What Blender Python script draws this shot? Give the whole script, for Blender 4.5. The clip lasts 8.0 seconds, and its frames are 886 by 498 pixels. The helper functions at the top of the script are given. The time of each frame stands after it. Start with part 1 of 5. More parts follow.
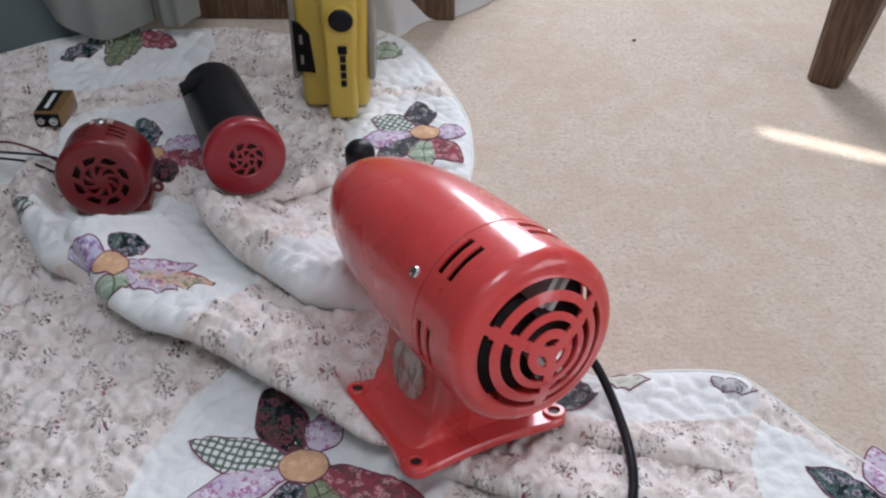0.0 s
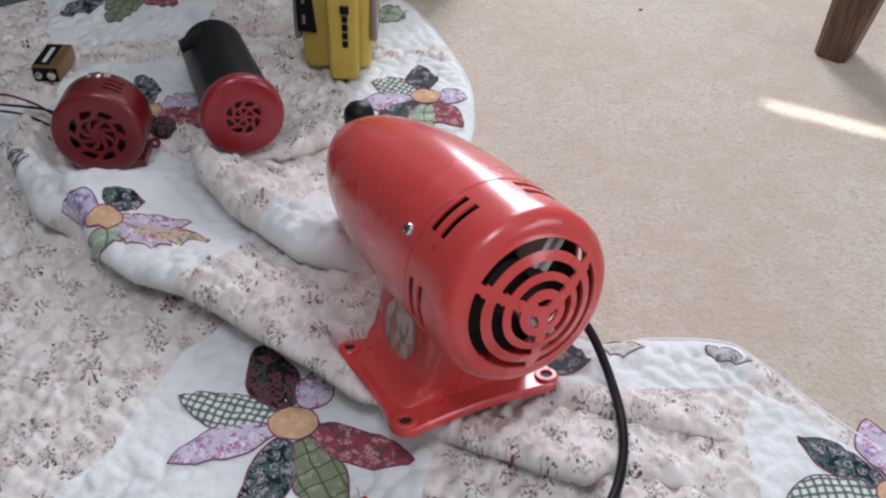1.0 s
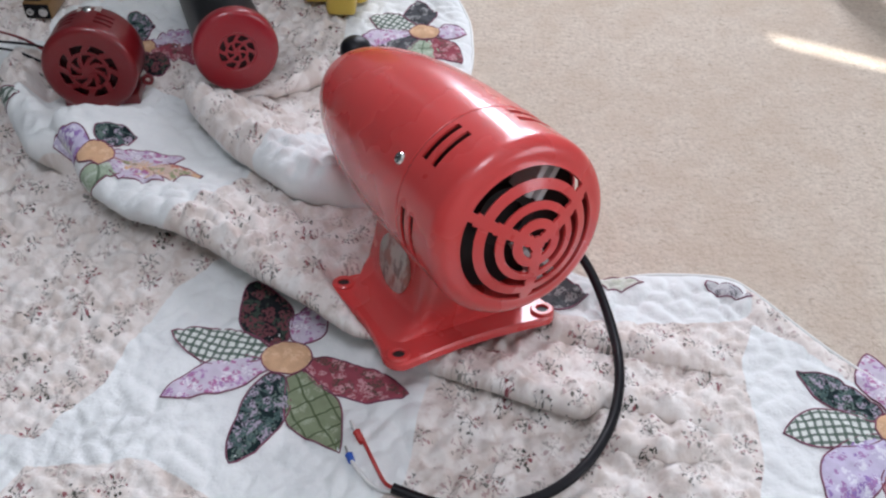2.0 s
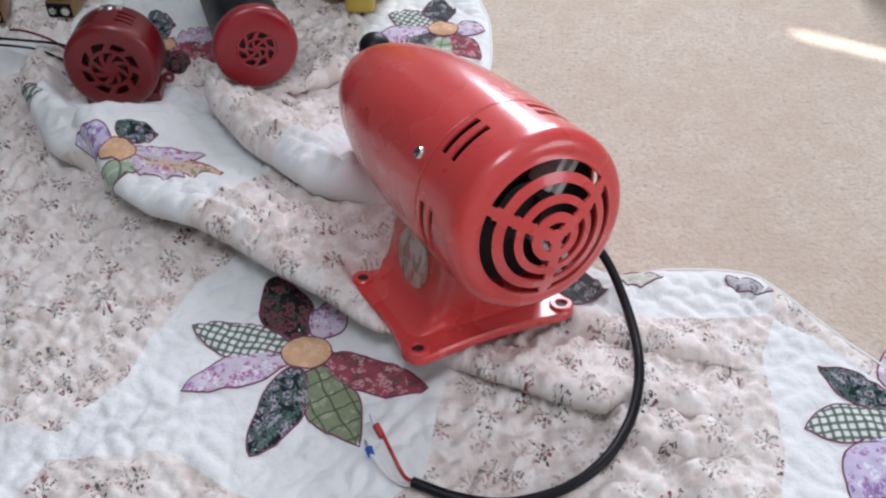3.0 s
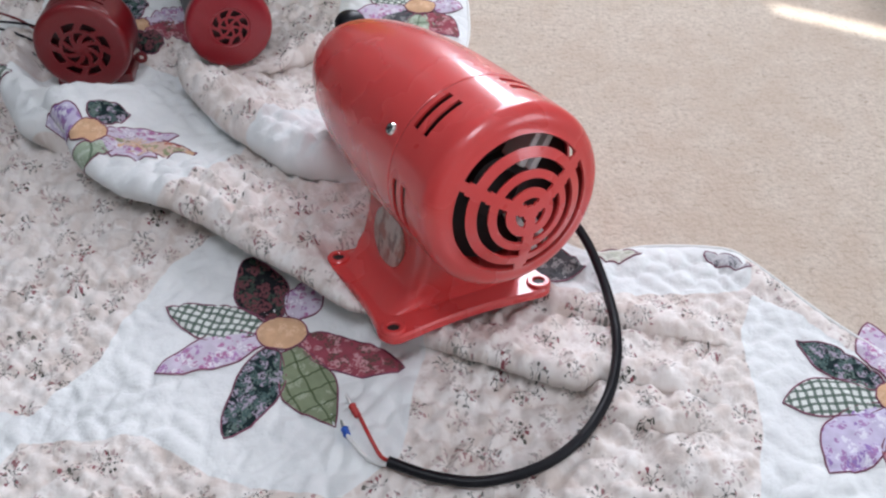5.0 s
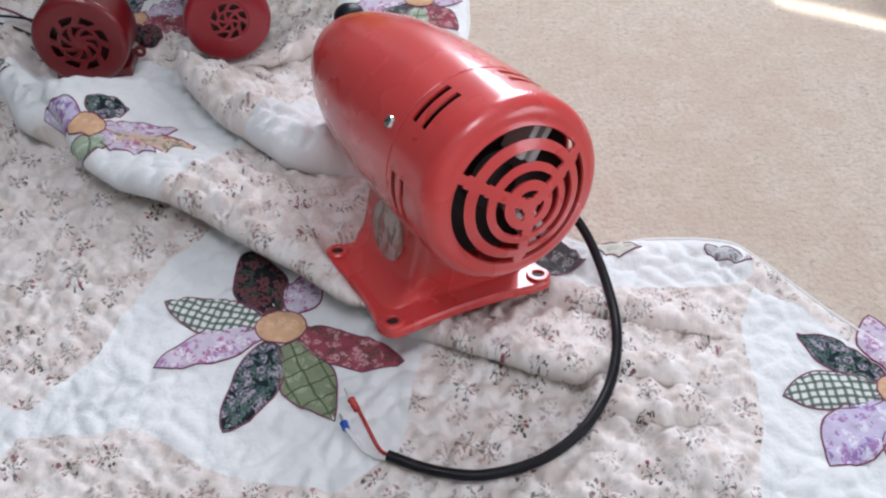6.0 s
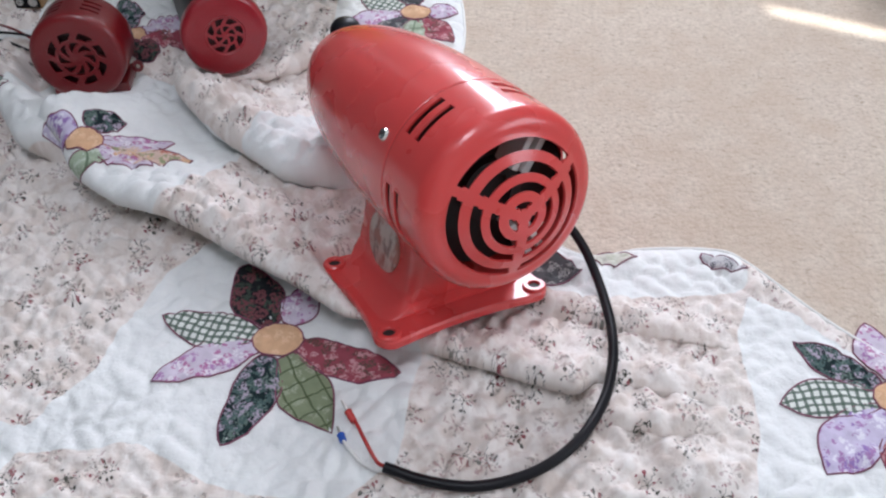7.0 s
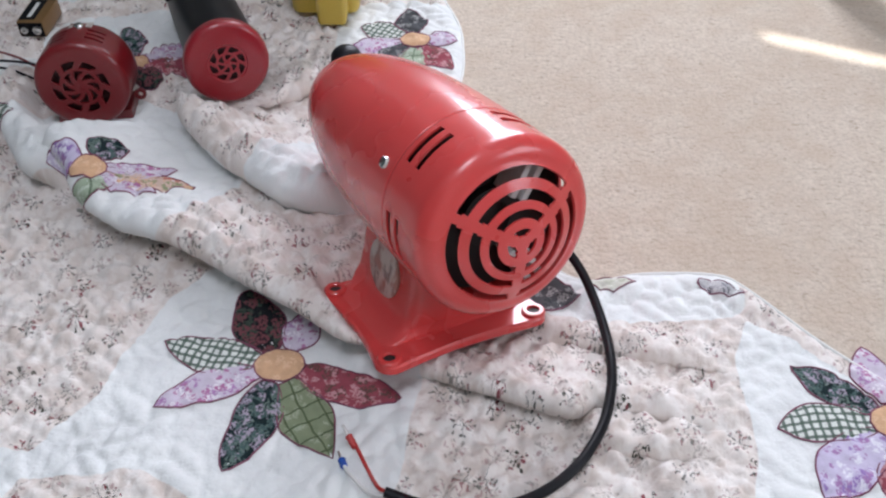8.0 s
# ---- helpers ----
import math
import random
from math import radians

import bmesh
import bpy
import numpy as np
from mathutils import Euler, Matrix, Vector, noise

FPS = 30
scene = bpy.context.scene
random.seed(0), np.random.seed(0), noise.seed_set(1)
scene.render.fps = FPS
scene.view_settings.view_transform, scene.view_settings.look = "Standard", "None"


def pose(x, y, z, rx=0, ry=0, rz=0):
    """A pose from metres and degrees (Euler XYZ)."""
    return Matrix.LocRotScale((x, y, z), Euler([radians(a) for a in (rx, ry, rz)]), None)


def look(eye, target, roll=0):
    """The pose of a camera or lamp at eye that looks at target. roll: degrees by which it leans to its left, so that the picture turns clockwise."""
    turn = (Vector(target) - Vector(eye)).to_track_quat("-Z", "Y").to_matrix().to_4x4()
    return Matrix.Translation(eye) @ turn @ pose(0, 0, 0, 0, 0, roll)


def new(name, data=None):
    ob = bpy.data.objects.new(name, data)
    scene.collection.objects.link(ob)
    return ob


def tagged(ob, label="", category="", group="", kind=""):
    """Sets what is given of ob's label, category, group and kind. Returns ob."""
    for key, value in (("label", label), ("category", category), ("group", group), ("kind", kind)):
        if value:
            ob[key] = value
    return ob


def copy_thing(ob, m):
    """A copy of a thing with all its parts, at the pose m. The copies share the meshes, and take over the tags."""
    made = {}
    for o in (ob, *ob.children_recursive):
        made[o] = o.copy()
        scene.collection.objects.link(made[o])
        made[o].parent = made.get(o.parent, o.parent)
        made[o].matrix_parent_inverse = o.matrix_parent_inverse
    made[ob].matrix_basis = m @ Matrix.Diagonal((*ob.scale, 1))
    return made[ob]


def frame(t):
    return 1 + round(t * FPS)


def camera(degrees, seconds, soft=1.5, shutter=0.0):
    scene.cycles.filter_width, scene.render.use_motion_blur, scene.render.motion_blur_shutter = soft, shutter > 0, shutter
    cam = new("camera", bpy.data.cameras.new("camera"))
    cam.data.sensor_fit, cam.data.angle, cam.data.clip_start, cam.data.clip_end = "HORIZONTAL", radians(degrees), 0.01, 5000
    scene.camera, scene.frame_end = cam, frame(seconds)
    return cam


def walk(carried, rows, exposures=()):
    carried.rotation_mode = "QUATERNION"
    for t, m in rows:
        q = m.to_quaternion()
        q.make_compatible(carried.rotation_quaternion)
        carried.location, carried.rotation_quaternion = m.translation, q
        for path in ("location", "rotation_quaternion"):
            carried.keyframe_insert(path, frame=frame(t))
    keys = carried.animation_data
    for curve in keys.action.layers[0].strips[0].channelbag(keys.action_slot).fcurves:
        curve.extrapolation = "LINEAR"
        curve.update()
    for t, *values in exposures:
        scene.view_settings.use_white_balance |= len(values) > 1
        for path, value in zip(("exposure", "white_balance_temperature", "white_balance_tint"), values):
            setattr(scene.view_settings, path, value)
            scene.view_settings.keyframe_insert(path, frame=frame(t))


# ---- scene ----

# ---------------------------------------------------------------- camera and walk
cam = camera(50.8, 8.0, soft=2.25)
PATH = [
    (0.0, (0.0133, 0.0209, 0.5283), (0.0045, 1.5417, -0.7705), 0.30),
    (0.5, (0.0177, 0.0232, 0.5250), (0.0142, 1.5338, -0.7857), 0.60),
    (1.0, (0.0191, 0.0179, 0.5156), (0.0045, 1.5065, -0.8200), 1.60),
    (1.5, (0.0285, 0.0191, 0.5069), (0.0063, 1.4669, -0.8726), 0.70),
    (2.0, (0.0297, 0.0165, 0.4985), (-0.0023, 1.4364, -0.9096), 1.00),
    (2.2, (0.0283, 0.0175, 0.4967), (-0.0242, 1.4244, -0.9238), 0.50),
    (3.5, (0.0310, 0.0106, 0.4970), (-0.0434, 1.4337, -0.9063), -0.30),
    (4.0, (0.0324, 0.0098, 0.4937), (-0.0392, 1.4239, -0.9188), -0.70),
    (4.5, (0.0333, 0.0116, 0.4921), (-0.0332, 1.4164, -0.9300), -0.70),
    (4.7, (0.0360, 0.0149, 0.4909), (-0.0112, 1.4157, -0.9358), -0.10),
    (6.0, (0.0396, 0.0162, 0.4874), (-0.0106, 1.4030, -0.9529), -0.40),
    (6.5, (0.0410, 0.0171, 0.4895), (-0.0195, 1.4042, -0.9501), -1.20),
    (7.0, (0.0438, 0.0152, 0.4890), (-0.0115, 1.4186, -0.9349), -1.00),
    (7.5, (0.0443, 0.0126, 0.4885), (0.0007, 1.4189, -0.9329), -0.40),
    (8.0, (0.0440, 0.0125, 0.4956), (-0.0114, 1.4486, -0.8953), -1.10),
]
EXPOSURES = [(0.0, 0.78), (2.0, 0.90), (3.5, 0.97), (8.0, 1.0)]
walk(cam, [(t, look(eye, target, roll)) for t, eye, target, roll in PATH], EXPOSURES)

# ---------------------------------------------------------------- world, sun, window light
SUN_TO = Vector((0.916, -0.40, 0.78)).normalized()
world = bpy.data.worlds.new("sky")
scene.world = world
world.use_nodes = True
wn = world.node_tree
sky = wn.nodes.new("ShaderNodeTexSky")
sky.sky_type, sky.sun_disc = "NISHITA", False
sky.sun_elevation = math.asin(SUN_TO.z)
sky.sun_rotation = math.atan2(SUN_TO.x, SUN_TO.y)
wn.links.new(sky.outputs[0], wn.nodes["Background"].inputs[0])
wn.nodes["Background"].inputs[1].default_value = 0.12
sun = new("sun", bpy.data.lights.new("sun", "SUN"))
sun.data.energy, sun.data.angle, sun.data.color = 4.2, radians(0.35), (1.0, 1.0, 0.99)
sun.matrix_world = look(SUN_TO * 6, (0, 0, 0))

# daylight through the window beyond the carpet
WIN = dict(x0=-0.05, x1=0.50, z0=0.25, z1=1.90, y=1.9)
sky_lamp = new("window_light", bpy.data.lights.new("window_light", "AREA"))
sky_lamp.data.shape, sky_lamp.data.size, sky_lamp.data.size_y = "RECTANGLE", WIN["x1"] - WIN["x0"], WIN["z1"] - WIN["z0"]
sky_lamp.data.energy, sky_lamp.data.color = 24.5, (0.935, 0.968, 1.095)
sky_lamp.matrix_world = look(((WIN["x0"] + WIN["x1"]) / 2, WIN["y"] + 0.1, (WIN["z0"] + WIN["z1"]) / 2), ((WIN["x0"] + WIN["x1"]) / 2, 0, (WIN["z0"] + WIN["z1"]) / 2))

# added fill light from above, in a made-up ceiling opening
ROOF = dict(x0=-0.45, x1=0.25, y0=-0.60, y1=0.20, z=2.4)
overhead_fill = new("overhead_fill_light", bpy.data.lights.new("overhead_fill_light", "AREA"))
overhead_fill.data.shape, overhead_fill.data.size, overhead_fill.data.size_y = "RECTANGLE", ROOF["x1"] - ROOF["x0"], ROOF["y1"] - ROOF["y0"]
overhead_fill.data.energy, overhead_fill.data.color = 11.5, (0.935, 0.968, 1.095)
overhead_fill.matrix_world = pose((ROOF["x0"] + ROOF["x1"]) / 2, (ROOF["y0"] + ROOF["y1"]) / 2, ROOF["z"] + 0.09)

# softer daylight through the curtained side window
SIDE = (-1.05, 0.30, 0.75, 1.715)
side_lamp = new("side_window_light", bpy.data.lights.new("side_window_light", "AREA"))
side_lamp.data.shape, side_lamp.data.size, side_lamp.data.size_y = "RECTANGLE", SIDE[1] - SIDE[0], SIDE[3] - SIDE[2]
side_lamp.data.energy, side_lamp.data.color = 9.0, (0.92, 0.97, 1.11)
side_lamp.matrix_world = look((2.14, (SIDE[0] + SIDE[1]) / 2, (SIDE[2] + SIDE[3]) / 2), (0, (SIDE[0] + SIDE[1]) / 2, (SIDE[2] + SIDE[3]) / 2))


# ---------------------------------------------------------------- node helper and materials
class Nodes:
    """A small wrapper that builds a node material step by step."""

    def __init__(self, name, rough=0.6, metal=0.0, spec=0.5):
        self.m = bpy.data.materials.new(name)
        self.m.use_nodes = True
        self.t = self.m.node_tree
        self.b = self.t.nodes["Principled BSDF"]
        self.b.inputs["Roughness"].default_value = rough
        self.b.inputs["Metallic"].default_value = metal
        self.b.inputs["Specular IOR Level"].default_value = spec

    def put(self, socket, v):
        if isinstance(v, bpy.types.NodeSocket):
            self.t.links.new(v, socket)
        elif isinstance(v, (tuple, list)) and len(v) == 3 and socket.type == "RGBA":
            socket.default_value = (*v, 1)
        else:
            socket.default_value = v

    def node(self, kind, **inputs):
        n = self.t.nodes.new(kind)
        for k, v in inputs.items():
            self.put(n.inputs[k], v)
        return n

    def math(self, op, a, b=0.0, c=0.0):
        n = self.t.nodes.new("ShaderNodeMath")
        n.operation = op
        for i, v in enumerate((a, b, c)):
            self.put(n.inputs[i], v)
        return n.outputs[0]

    def vmath(self, op, a, b=(0, 0, 0)):
        n = self.t.nodes.new("ShaderNodeVectorMath")
        n.operation = op
        self.put(n.inputs[0], a)
        self.put(n.inputs[1], b)
        return n.outputs["Value"] if op in ("LENGTH", "DISTANCE", "DOT_PRODUCT") else n.outputs[0]

    def coord(self, kind="Object"):
        return self.t.nodes.new("ShaderNodeTexCoord").outputs[kind]

    def noise(self, vec, scale, detail=3.0, rough=0.55, out="Fac"):
        n = self.node("ShaderNodeTexNoise", Vector=vec, Scale=scale, Detail=detail, Roughness=rough)
        return n.outputs["Fac" if out == "Fac" else "Color"]

    def voronoi(self, vec, scale, feature="F1", rnd=1.0):
        n = self.t.nodes.new("ShaderNodeTexVoronoi")
        n.feature = feature
        self.put(n.inputs["Vector"], vec)
        n.inputs["Scale"].default_value = scale
        n.inputs["Randomness"].default_value = rnd
        return n

    def step(self, v, lo, hi):
        n = self.t.nodes.new("ShaderNodeMapRange")
        n.interpolation_type = "SMOOTHSTEP"
        self.put(n.inputs[0], v)
        n.inputs[1].default_value, n.inputs[2].default_value = lo, hi
        return n.outputs[0]

    def mix(self, f, a, b):
        n = self.t.nodes.new("ShaderNodeMix")
        n.data_type = "RGBA"
        self.put(n.inputs[0], f)
        self.put(n.inputs[6], a)
        self.put(n.inputs[7], b)
        return n.outputs[2]

    def xyz(self, v):
        n = self.node("ShaderNodeSeparateXYZ", Vector=v)
        return n.outputs

    def bump(self, height, strength=0.3, distance=0.001):
        n = self.node("ShaderNodeBump", Height=height, Strength=strength, Distance=distance)
        self.put(self.b.inputs["Normal"], n.outputs[0])

    def base(self, v):
        self.put(self.b.inputs["Base Color"], v)
        return self

    def rough(self, v):
        self.put(self.b.inputs["Roughness"], v)
        return self


def painted(name, colour, rough=0.25, vary=0.12, metal=0.0, scale=60.0, bump=0.05, spec=0.5):
    n = Nodes(name, rough, metal, spec)
    c = n.coord()
    big, fine = n.noise(c, scale * 0.2, 3), n.noise(c, scale * 6, 4)
    dark = tuple(v * (1 - vary) for v in colour)
    lite = tuple(min(1, v * (1 + vary * 0.6)) for v in colour)
    n.base(n.mix(n.step(n.math("ADD", n.math("MULTIPLY", big, 0.7), n.math("MULTIPLY", fine, 0.3)), 0.3, 0.7), dark, lite))
    n.rough(n.math("MULTIPLY_ADD", big, rough * 0.5, rough * 0.75))
    n.bump(fine, bump, 0.0003)
    return n.m


def red_paint(name, colour, rough):
    """Sprayed red enamel on die-cast metal, slightly orange-peeled, with dust."""
    n = Nodes(name, rough, 0.0, 0.5)
    c = n.coord()
    big, peel, dust = n.noise(c, 14, 3), n.noise(c, 420, 2), n.noise(c, 1500, 2)
    col = n.mix(n.step(big, 0.3, 0.7), tuple(v * 0.9 for v in colour), colour)
    col = n.mix(n.math("MULTIPLY", n.step(dust, 0.66, 0.76), 0.25), col, (0.6, 0.42, 0.38))
    n.base(col)
    n.rough(n.math("MULTIPLY_ADD", big, 0.12, rough - 0.05))
    n.b.inputs["Coat Weight"].default_value = 0.44
    n.b.inputs["Coat Roughness"].default_value = 0.10
    n.bump(n.math("ADD", peel, n.math("MULTIPLY", big, 6.0)), 0.03, 0.0006)
    return n.m


RED = red_paint("red_enamel", (0.70, 0.062, 0.060), 0.26)
RED_DARK = red_paint("deep_red_enamel", (0.185, 0.006, 0.010), 0.32)
RED_CRIMSON = red_paint("crimson_enamel", (0.29, 0.007, 0.017), 0.30)
# deep red of the insides, darkened further as shade behind the vents
RED_SHADE = painted("red_vent_shade", (0.035, 0.005, 0.006), 0.5, 0.3)
BLACK_PLASTIC = painted("black_plastic", (0.006, 0.006, 0.008), 0.36, 0.3, spec=0.16)
BLACK_RUBBER = painted("black_rubber", (0.006, 0.006, 0.009), 0.42, 0.3, scale=90, bump=0.1, spec=0.25)
# dark metal, also the painted shade of bolt holes and screw slots
DARK_INSIDE = painted("dark_metal_and_hole_shade", (0.025, 0.022, 0.022), 0.55, 0.3)
ALU = painted("bright_aluminium", (0.75, 0.74, 0.72), 0.28, 0.1, metal=0.9)
# vane metal with the light from the top slots put into its colour
LIT_VANE = painted("lit_vane_paint", (0.82, 0.80, 0.78), 0.35, 0.08)
CHROME = painted("chrome", (0.8, 0.8, 0.8), 0.12, 0.05, metal=1.0)
YELLOW = painted("yellow_plastic", (0.62, 0.45, 0.075), 0.38, 0.1, bump=0.12)
GREY_CLEAR = painted("grey_plastic_rim", (0.25, 0.23, 0.2), 0.25, 0.1)
GOLD = painted("copper_sleeve", (0.32, 0.18, 0.075), 0.3, 0.15, metal=0.6)
RED_WIRE = painted("red_wire_sleeve", (0.42, 0.025, 0.022), 0.35, 0.1)
WHITE_WIRE = painted("white_wire_sleeve", (0.72, 0.72, 0.7), 0.4, 0.05)
BLUE_CRIMP = painted("blue_crimp", (0.02, 0.09, 0.42), 0.35, 0.1)
WHITE_PAINT = painted("white_gloss_paint", (0.72, 0.74, 0.73), 0.35, 0.06, scale=12)
# grey-green wall paint, darkened to carry the shade of the left corner
SHADED_PAINT = painted("shaded_grey_green_paint", (0.105, 0.14, 0.14), 0.5, 0.06, scale=10, bump=0.15)
WALL_PAINT = painted("wall_paint", (0.62, 0.63, 0.61), 0.7, 0.06, scale=8, bump=0.2)
CEILING_PAINT = painted("ceiling_paint", (0.86, 0.86, 0.85), 0.8, 0.04, scale=8, bump=0.2)


def carpet_material():
    """Short cut-pile beige carpet with flecks in two tones."""
    n = Nodes("carpet", 0.95, 0, 0.1)
    c = n.coord()
    tuft = n.voronoi(c, 300).outputs["Distance"]
    fleck = n.noise(c, 240, 4, 0.7)
    mid = n.noise(c, 75, 4, 0.6)
    wear = n.noise(c, 6, 4, 0.6)
    col = n.mix(n.step(fleck, 0.30, 0.70), (0.49, 0.408, 0.333), (0.655, 0.563, 0.472))
    col = n.mix(n.math("MULTIPLY", n.step(mid, 0.42, 0.75), 0.35), col, (0.72, 0.63, 0.53))
    col = n.mix(n.math("MULTIPLY", n.step(n.noise(n.vmath("MULTIPLY", c, (0.6, 1.0, 1.0)), 230, 3), 0.56, 0.70), 0.5), col, (0.32, 0.245, 0.185))
    col = n.mix(n.math("MULTIPLY", n.step(n.math("ADD", n.math("MULTIPLY", wear, 0.5), n.math("MULTIPLY", n.noise(c, 30, 4, 0.65), 0.5)), 0.43, 0.60), 0.5), col, (0.50, 0.39, 0.30))
    n.base(col)
    n.bump(n.math("ADD", n.math("MULTIPLY", tuft, -0.4), n.math("ADD", fleck, n.math("MULTIPLY", mid, 1.2))), 0.36, 0.003)
    return n.m


CARPET = carpet_material()


def weave(n, uv):
    """A fine thread relief for cotton."""
    x, y = n.xyz(uv)[0], n.xyz(uv)[1]
    a = n.math("SINE", n.math("MULTIPLY", x, 7000.0))
    b = n.math("SINE", n.math("MULTIPLY", y, 7000.0))
    return n.math("MULTIPLY", a, b)


def quilt_material():
    """White cotton and tan cotton printed with sprigs, chosen by the seam distance stored on the mesh."""
    n = Nodes("quilt_cotton", 0.9, 0, 0.15)
    uv = n.node("ShaderNodeUVMap").outputs[0]
    seam = n.t.nodes.new("ShaderNodeAttribute")
    seam.attribute_name = "seam"
    tan_side = n.step(seam.outputs["Fac"], -0.0006, 0.0006)
    ground = n.mix(n.step(n.noise(uv, 55, 4, 0.6), 0.35, 0.68), (0.72, 0.65, 0.605), (0.86, 0.815, 0.785))
    ground = n.mix(n.math("MULTIPLY", n.step(n.noise(uv, 110, 4, 0.65), 0.50, 0.66), 0.42), ground, (0.52, 0.41, 0.355))
    ground = n.mix(n.math("MULTIPLY", n.step(n.noise(uv, 62, 3, 0.6), 0.47, 0.63), 0.5), ground, (0.56, 0.455, 0.395))
    for shift, scale, green, ink in (((0.0, 0.0, 0.0), 29.0, (0.045, 0.048, 0.035), 1.0), ((0.37, 0.61, 0.0), 31.0, (0.14, 0.10, 0.075), 0.55)):
        moved = n.vmath("ADD", uv, shift)
        v = n.voronoi(moved, scale, rnd=0.75)
        off = n.vmath("SUBTRACT", moved, v.outputs["Position"])
        wob = n.vmath("SUBTRACT", n.noise(moved, 260, 2, out="Color"), (0.5, 0.5, 0.5))
        o2 = n.node("ShaderNodeVectorMath", **{})
        o2.operation = "MULTIPLY_ADD"
        n.put(o2.inputs[0], wob)
        o2.inputs[1].default_value = (0.0070, 0.0070, 0.0)
        n.put(o2.inputs[2], off)
        x, y = n.xyz(o2.outputs[0])[0], n.xyz(o2.outputs[0])[1]
        turn = n.math("MULTIPLY", n.xyz(v.outputs["Color"])[0], 6.28)
        ang = n.math("ADD", n.math("ARCTAN2", y, x), turn)
        r = n.math("SQRT", n.math("ADD", n.math("MULTIPLY", x, x), n.math("MULTIPLY", y, y)))
        spokes = n.math("ABSOLUTE", n.math("SINE", n.math("MULTIPLY", ang, 3.5)))
        stem = n.math("MULTIPLY", n.math("LESS_THAN", n.math("MULTIPLY", spokes, r), 0.0007), n.math("LESS_THAN", r, 0.0066))
        leaf = n.voronoi(n.vmath("ADD", uv, shift), 380.0)
        tips = n.math("MULTIPLY", n.math("LESS_THAN", leaf.outputs["Distance"], 0.52), n.math("MULTIPLY", n.math("GREATER_THAN", r, 0.0028), n.math("LESS_THAN", r, 0.0084)))
        tips = n.math("MULTIPLY", tips, n.math("LESS_THAN", spokes, 0.72))
        broken = n.step(n.noise(moved, 330, 2), 0.33, 0.43)
        mark = n.math("MULTIPLY", n.math("MINIMUM", n.math("ADD", stem, tips), 1.0), broken)
        fade = n.math("MULTIPLY", n.math("MULTIPLY_ADD", n.xyz(v.outputs["Color"])[1], 0.35, 0.65), ink)
        reddish = n.math("GREATER_THAN", n.xyz(leaf.outputs["Color"])[0], 0.56)
        ground = n.mix(n.math("MULTIPLY", mark, fade), ground, n.mix(n.math("MULTIPLY", reddish, tips), green, (0.26, 0.065, 0.08)))
    white = n.mix(n.step(n.noise(uv, 22, 4), 0.3, 0.7), (0.72, 0.73, 0.725), (0.81, 0.82, 0.81))
    n.base(n.mix(tan_side, white, ground))
    n.bump(n.math("ADD", n.math("MULTIPLY", weave(n, uv), 0.02), n.noise(uv, 170, 3, 0.5)), 0.55, 0.0020)
    n.b.inputs["Sheen Weight"].default_value = 0.15
    return n.m


QUILT = quilt_material()


def print_material(name, ground, inks, scale, cover=0.5, lattice=None):
    """Printed cotton for the petals: blotches of ink on a ground, or a woven check (lattice = pitch, line width, colour)."""
    n = Nodes(name, 0.9, 0, 0.15)
    uv = n.node("ShaderNodeUVMap").outputs[0]
    col = n.mix(n.step(n.noise(uv, 150, 3), 0.3, 0.7), tuple(v * 0.88 for v in ground), ground)
    for k, ink in enumerate(inks):
        moved = n.vmath("ADD", uv, (0.31 * k + 0.1, 0.17 * k, 0))
        d = n.voronoi(moved, scale * (1 + 0.35 * k)).outputs["Distance"]
        w = n.noise(moved, scale * 2.2, 3, 0.6)
        f = n.step(n.math("ADD", n.math("MULTIPLY", d, -0.8), w), cover - 0.32, cover - 0.26)
        ring = n.math("MULTIPLY", f, n.step(n.noise(moved, scale * 5, 2), 0.42, 0.5))
        col = n.mix(ring, col, ink)
    if lattice:
        pitch, width, lines = lattice
        x, y = n.xyz(uv)[0], n.xyz(uv)[1]
        for c in (x, y):
            s = n.math("PINGPONG", n.math("ADD", c, n.math("MULTIPLY", n.math("SUBTRACT", n.noise(uv, 80, 1), 0.5), 0.003)), pitch / 2)
            col = n.mix(n.math("MULTIPLY", n.math("LESS_THAN", s, width / 2), 0.85), col, lines)
    n.base(col)
    n.bump(n.math("ADD", n.math("MULTIPLY", weave(n, uv), 0.04), n.noise(uv, 240, 3)), 0.3, 0.001)
    return n.m


